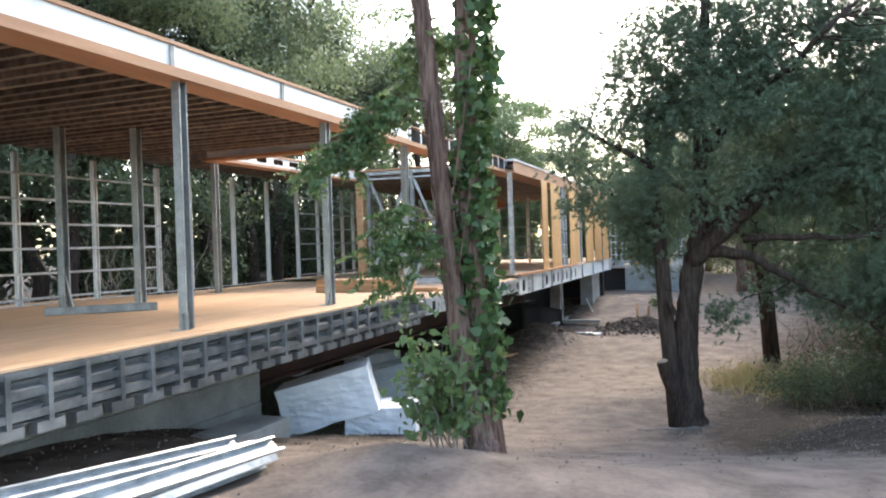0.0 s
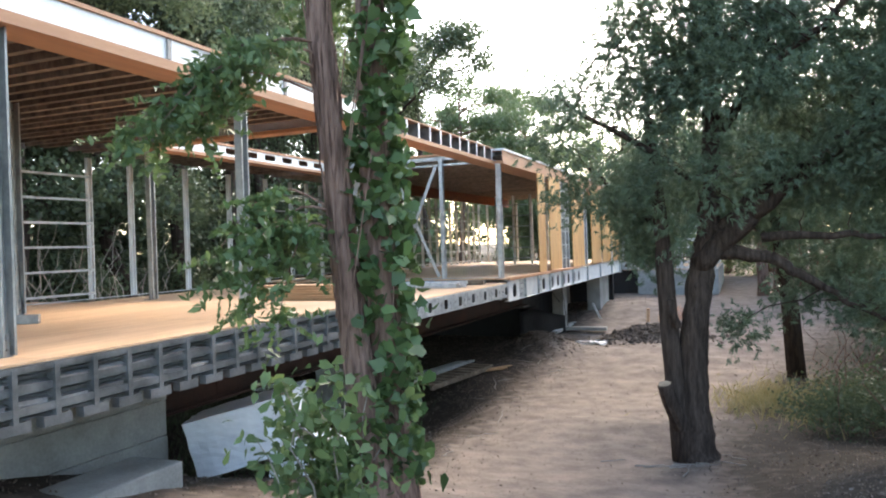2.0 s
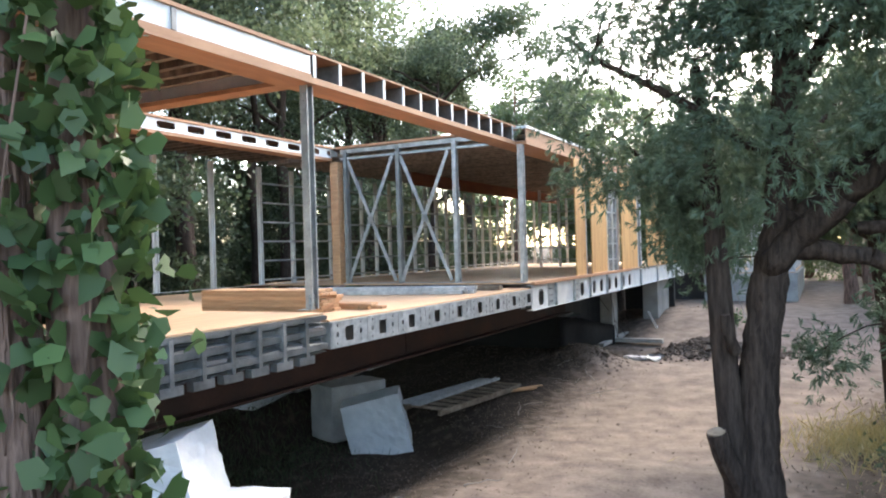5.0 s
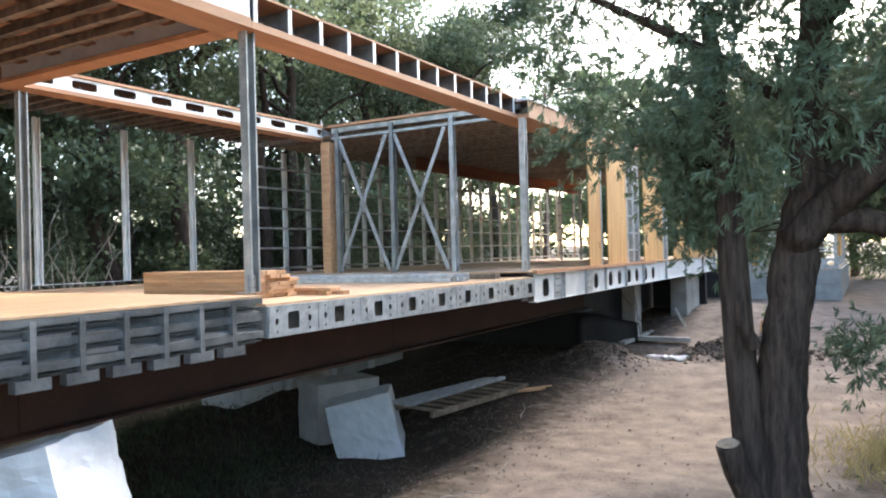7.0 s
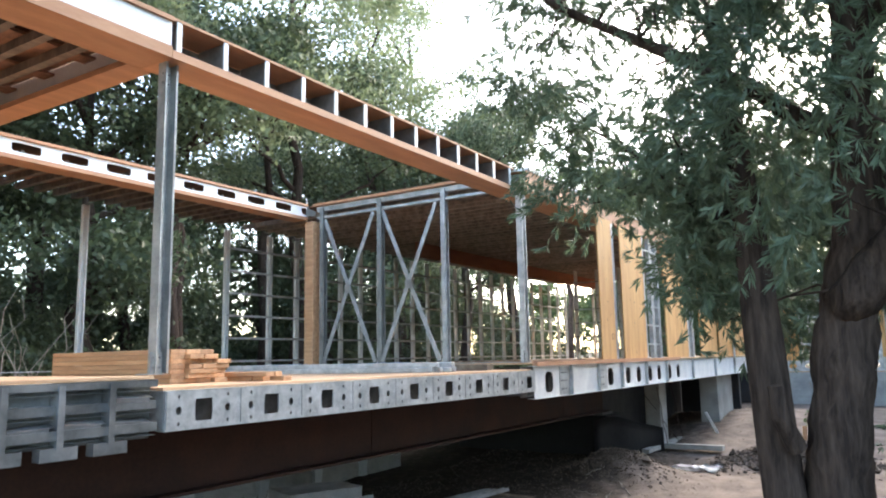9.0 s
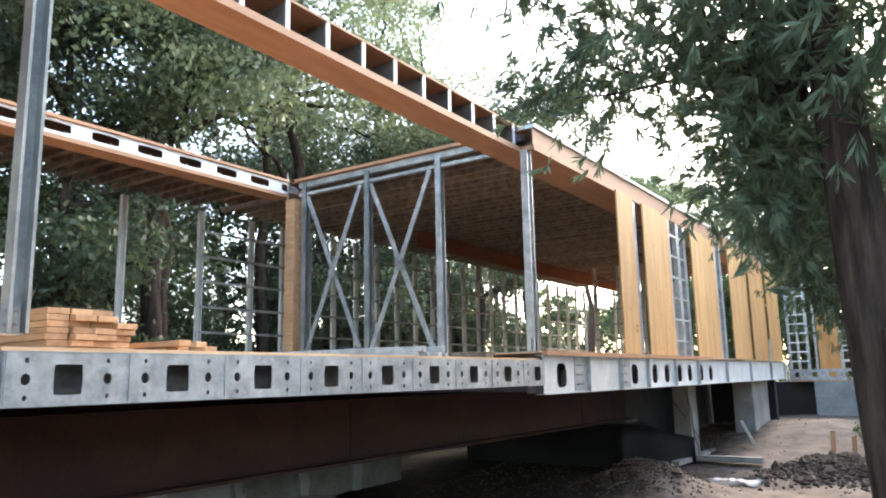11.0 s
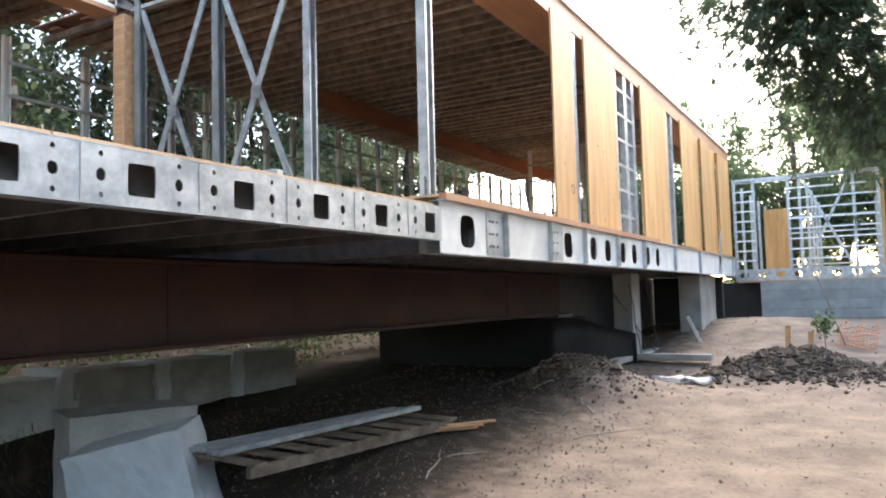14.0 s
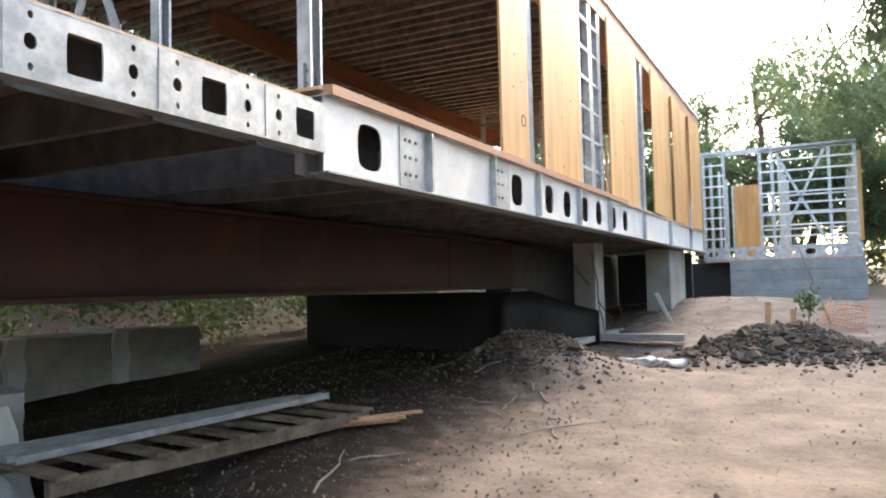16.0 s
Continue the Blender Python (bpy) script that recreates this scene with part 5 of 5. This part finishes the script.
for k in range(30):
    y = -4 + k * 1.45
    spots.append((rnd.uniform(-21, -15.0), y + rnd.uniform(-0.7, 0.7), rnd.choice((0, 1, 2))))
for k in range(13):
    spots.append((rnd.uniform(-27, -19), -4 + k * 3.4, rnd.choice((0, 2))))
for x, y in ((-15.5, -1.5), (-15.2, 3.5), (-15, 8.5), (-15.5, 13.5), (-15, 18.5), (-16, 23.5), (-17.2, 29), (-19.5, 34.5)):
    spots.append((x, y, 4))
for x, y in ((-23, 47), (-19, 51), (-16, 53), (-13.5, 50)):
    spots.append((x, y, 5))
for k in range(12):
    spots.append((-15 + k * 2.0 + rnd.uniform(-0.6, 0.6), rnd.uniform(46, 58), 3))
for k in range(6):
    spots.append((rnd.uniform(5.5, 9), 13 + k * 4.4, 1))
for k in range(7):
    spots.append((0.2 + rnd.uniform(-0.5, 0.5) + k * 0.9, 33 + rnd.uniform(0, 3) + k * 1.2, 3))
first = set()
for x, y, q in spots:
    m = Matrix.Translation((x, y, float(ground_z(x, y)))) @ pose(0, 0, 0, 0, 0, rnd.uniform(0, 360))
    if q not in first:
        first.add(q)
        kinds[q].matrix_basis = m
        continue
    o = copy_thing(kinds[q], m)
    o.scale = (rnd.uniform(0.85, 1.15),) * 3

# dense dark undergrowth behind the rear wall, and by the track
def undergrowth(name, cx, cy, spec, n, mat, leaf, seed, label):
    p = lobes(spec, n, 45, 0.24, seed, 0.8, 0.2)
    p = p[p[:, 2] > ground_z(p[:, 0], p[:, 1])]
    ob = new(name, leaves(name, p, mat, leaf, 1.9, 0.2, seed))
    return tagged(ob, label, "undergrowth", kind="stuff")
rnd = random.Random(9)
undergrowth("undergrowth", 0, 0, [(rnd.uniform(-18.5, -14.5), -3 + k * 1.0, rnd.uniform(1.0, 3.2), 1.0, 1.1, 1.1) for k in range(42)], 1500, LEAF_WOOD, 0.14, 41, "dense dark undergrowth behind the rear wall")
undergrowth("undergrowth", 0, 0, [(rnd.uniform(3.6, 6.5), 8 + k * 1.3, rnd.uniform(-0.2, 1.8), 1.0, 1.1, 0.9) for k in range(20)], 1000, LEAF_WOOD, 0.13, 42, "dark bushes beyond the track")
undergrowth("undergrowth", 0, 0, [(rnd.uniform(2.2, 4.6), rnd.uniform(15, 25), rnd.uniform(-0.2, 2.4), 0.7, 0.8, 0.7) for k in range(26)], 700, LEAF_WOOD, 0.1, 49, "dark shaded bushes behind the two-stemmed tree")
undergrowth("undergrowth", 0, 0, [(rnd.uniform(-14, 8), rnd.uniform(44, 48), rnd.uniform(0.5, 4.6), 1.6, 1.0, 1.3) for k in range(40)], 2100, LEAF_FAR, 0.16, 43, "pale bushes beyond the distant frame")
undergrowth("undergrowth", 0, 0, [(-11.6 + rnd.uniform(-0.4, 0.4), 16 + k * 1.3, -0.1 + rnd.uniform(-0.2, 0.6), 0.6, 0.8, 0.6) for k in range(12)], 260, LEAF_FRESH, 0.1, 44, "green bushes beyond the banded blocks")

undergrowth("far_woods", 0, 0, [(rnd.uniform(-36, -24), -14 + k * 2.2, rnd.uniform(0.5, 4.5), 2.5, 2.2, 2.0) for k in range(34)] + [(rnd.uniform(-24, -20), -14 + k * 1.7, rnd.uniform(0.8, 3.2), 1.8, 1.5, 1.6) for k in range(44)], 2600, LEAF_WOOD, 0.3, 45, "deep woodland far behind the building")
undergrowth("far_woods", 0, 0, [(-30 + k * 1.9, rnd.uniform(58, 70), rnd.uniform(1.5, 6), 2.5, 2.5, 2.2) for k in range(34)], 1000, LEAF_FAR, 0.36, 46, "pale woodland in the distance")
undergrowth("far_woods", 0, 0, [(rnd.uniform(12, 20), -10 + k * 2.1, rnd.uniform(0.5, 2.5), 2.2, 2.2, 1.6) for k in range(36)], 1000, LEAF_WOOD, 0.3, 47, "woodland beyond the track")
undergrowth("ground_cover", 0, 0, [(1.0 + rnd.uniform(-0.8, 2.6), 14.6 + rnd.uniform(-0.6, 2.4), -0.72, 0.7, 0.7, 0.22) for k in range(14)], 300, LEAF_WOOD, 0.07, 48, "low dark green ground cover beside the track")
# bare pale branches behind the court
brush = thing("bare_brush", "tangle of bare pale branches behind the rear wall", "dead branches")
rnd = random.Random(6)
for k in range(34):
    a = Vector((-11.6 + rnd.uniform(-0.6, 0.3), rnd.uniform(9.5, 13.6), 0.2))
    b = a + Vector((rnd.uniform(-0.5, 0.6), rnd.uniform(-1.1, 1.1), rnd.uniform(1.3, 2.6)))
    bm = bmesh.new(); tube(bm, wander(a, b, 6, 0.18, rnd), [0.018 - 0.0024 * i for i in range(7)], 5)
    part("branch", bm, TWIG, brush)

tangle = thing("dark_brush", "tangle of thin dark twigs under the drooping tree", "dead branches")
rnd = random.Random(16)
for k in range(60):
    x, y = rnd.uniform(0.6, 3.6), rnd.uniform(13.5, 18.5)
    a = Vector((x, y, float(ground_z(x, y)) - 0.02))
    b = a + Vector((rnd.uniform(-0.8, 0.8), rnd.uniform(-0.6, 0.6), rnd.uniform(0.4, 1.9)))
    bm = bmesh.new(); tube(bm, wander(a, b, 6, 0.2, rnd), [0.013 - 0.0017 * i for i in range(7)], 5)
    part("branch", bm, BARK, tangle)

rnd = random.Random(15)
for k in range(26):
    if k < 12:
        x, y = -1.0 + rnd.gauss(0, 0.5), 12.0 + rnd.gauss(0, 0.4)
    else:
        x, y = rnd.uniform(-5.6, -4.2), rnd.uniform(11, 20)
    a, l = rnd.uniform(0, 3.14), rnd.uniform(0.15, 0.45)
    p, q = (x - l * math.cos(a), y - l * math.sin(a)), (x + l * math.cos(a), y + l * math.sin(a))
    bm = bmesh.new(); tube(bm, wander((*p, float(ground_z(*p)) + 0.012), (*q, float(ground_z(*q)) + 0.012), 5, 0.04, rnd), [0.009, 0.009, 0.008, 0.007, 0.006, 0.004], 5)
    solid("fallen_stick", bm, TWIG, "thin dry stick lying on the earth", "stick", "fallen sticks")
# dry grass and leaf litter
def tufts(name, cx, cy, rx, ry, n, h, seed, mat, label):
    g = np.random.default_rng(seed)
    x, y = cx + g.normal(size=n) * rx, cy + g.normal(size=n) * ry
    z = ground_z(x, y) + h * 0.35
    c = np.stack([x, y, z], -1)
    me = leaves(name, c, mat, h, 14, -2.0, seed, 0.5)
    return tagged(new(name, me), label, "grass", kind="stuff")
tufts("dry_grass", 0.8, 16.3, 0.8, 0.7, 4500, 0.24, 51, GRASS, "dry straw-coloured grass beside the track")
tufts("low_grass", -9.3, 12.6, 1.0, 1.8, 6000, 0.17, 52, LEAF_WOOD, "dark low grass in the ditch under the deck")
g = np.random.default_rng(61)
n = 60000
x, y = g.uniform(-9, 5, n), g.uniform(0, 30, n)
tr = np.interp(y, [-5, 4, 8, 12, 16, 22, 30], [-1.2, -1.2, -1.8, -2.6, -2.6, -2.0, -1.0])
hf = np.interp(y, [-5, 5, 7.2, 9, 16, 22, 30], [5.5, 4.6, 2.8, 1.7, 2.0, 3.0, 4.0])
keep = g.random(n) < np.clip((np.abs(x - tr) / hf - 0.55) * 1.2, 0.03, 1)
x, y = x[keep], y[keep]
lit = leaves("leaf_litter", np.stack([x, y, ground_z(x, y) + 0.012], -1), LITTER, 0.032, 2.4, 0, 62, 0.7)
tagged(new("leaf_litter", lit), "fallen dry leaves and chips on the earth", "leaf litter", kind="stuff")
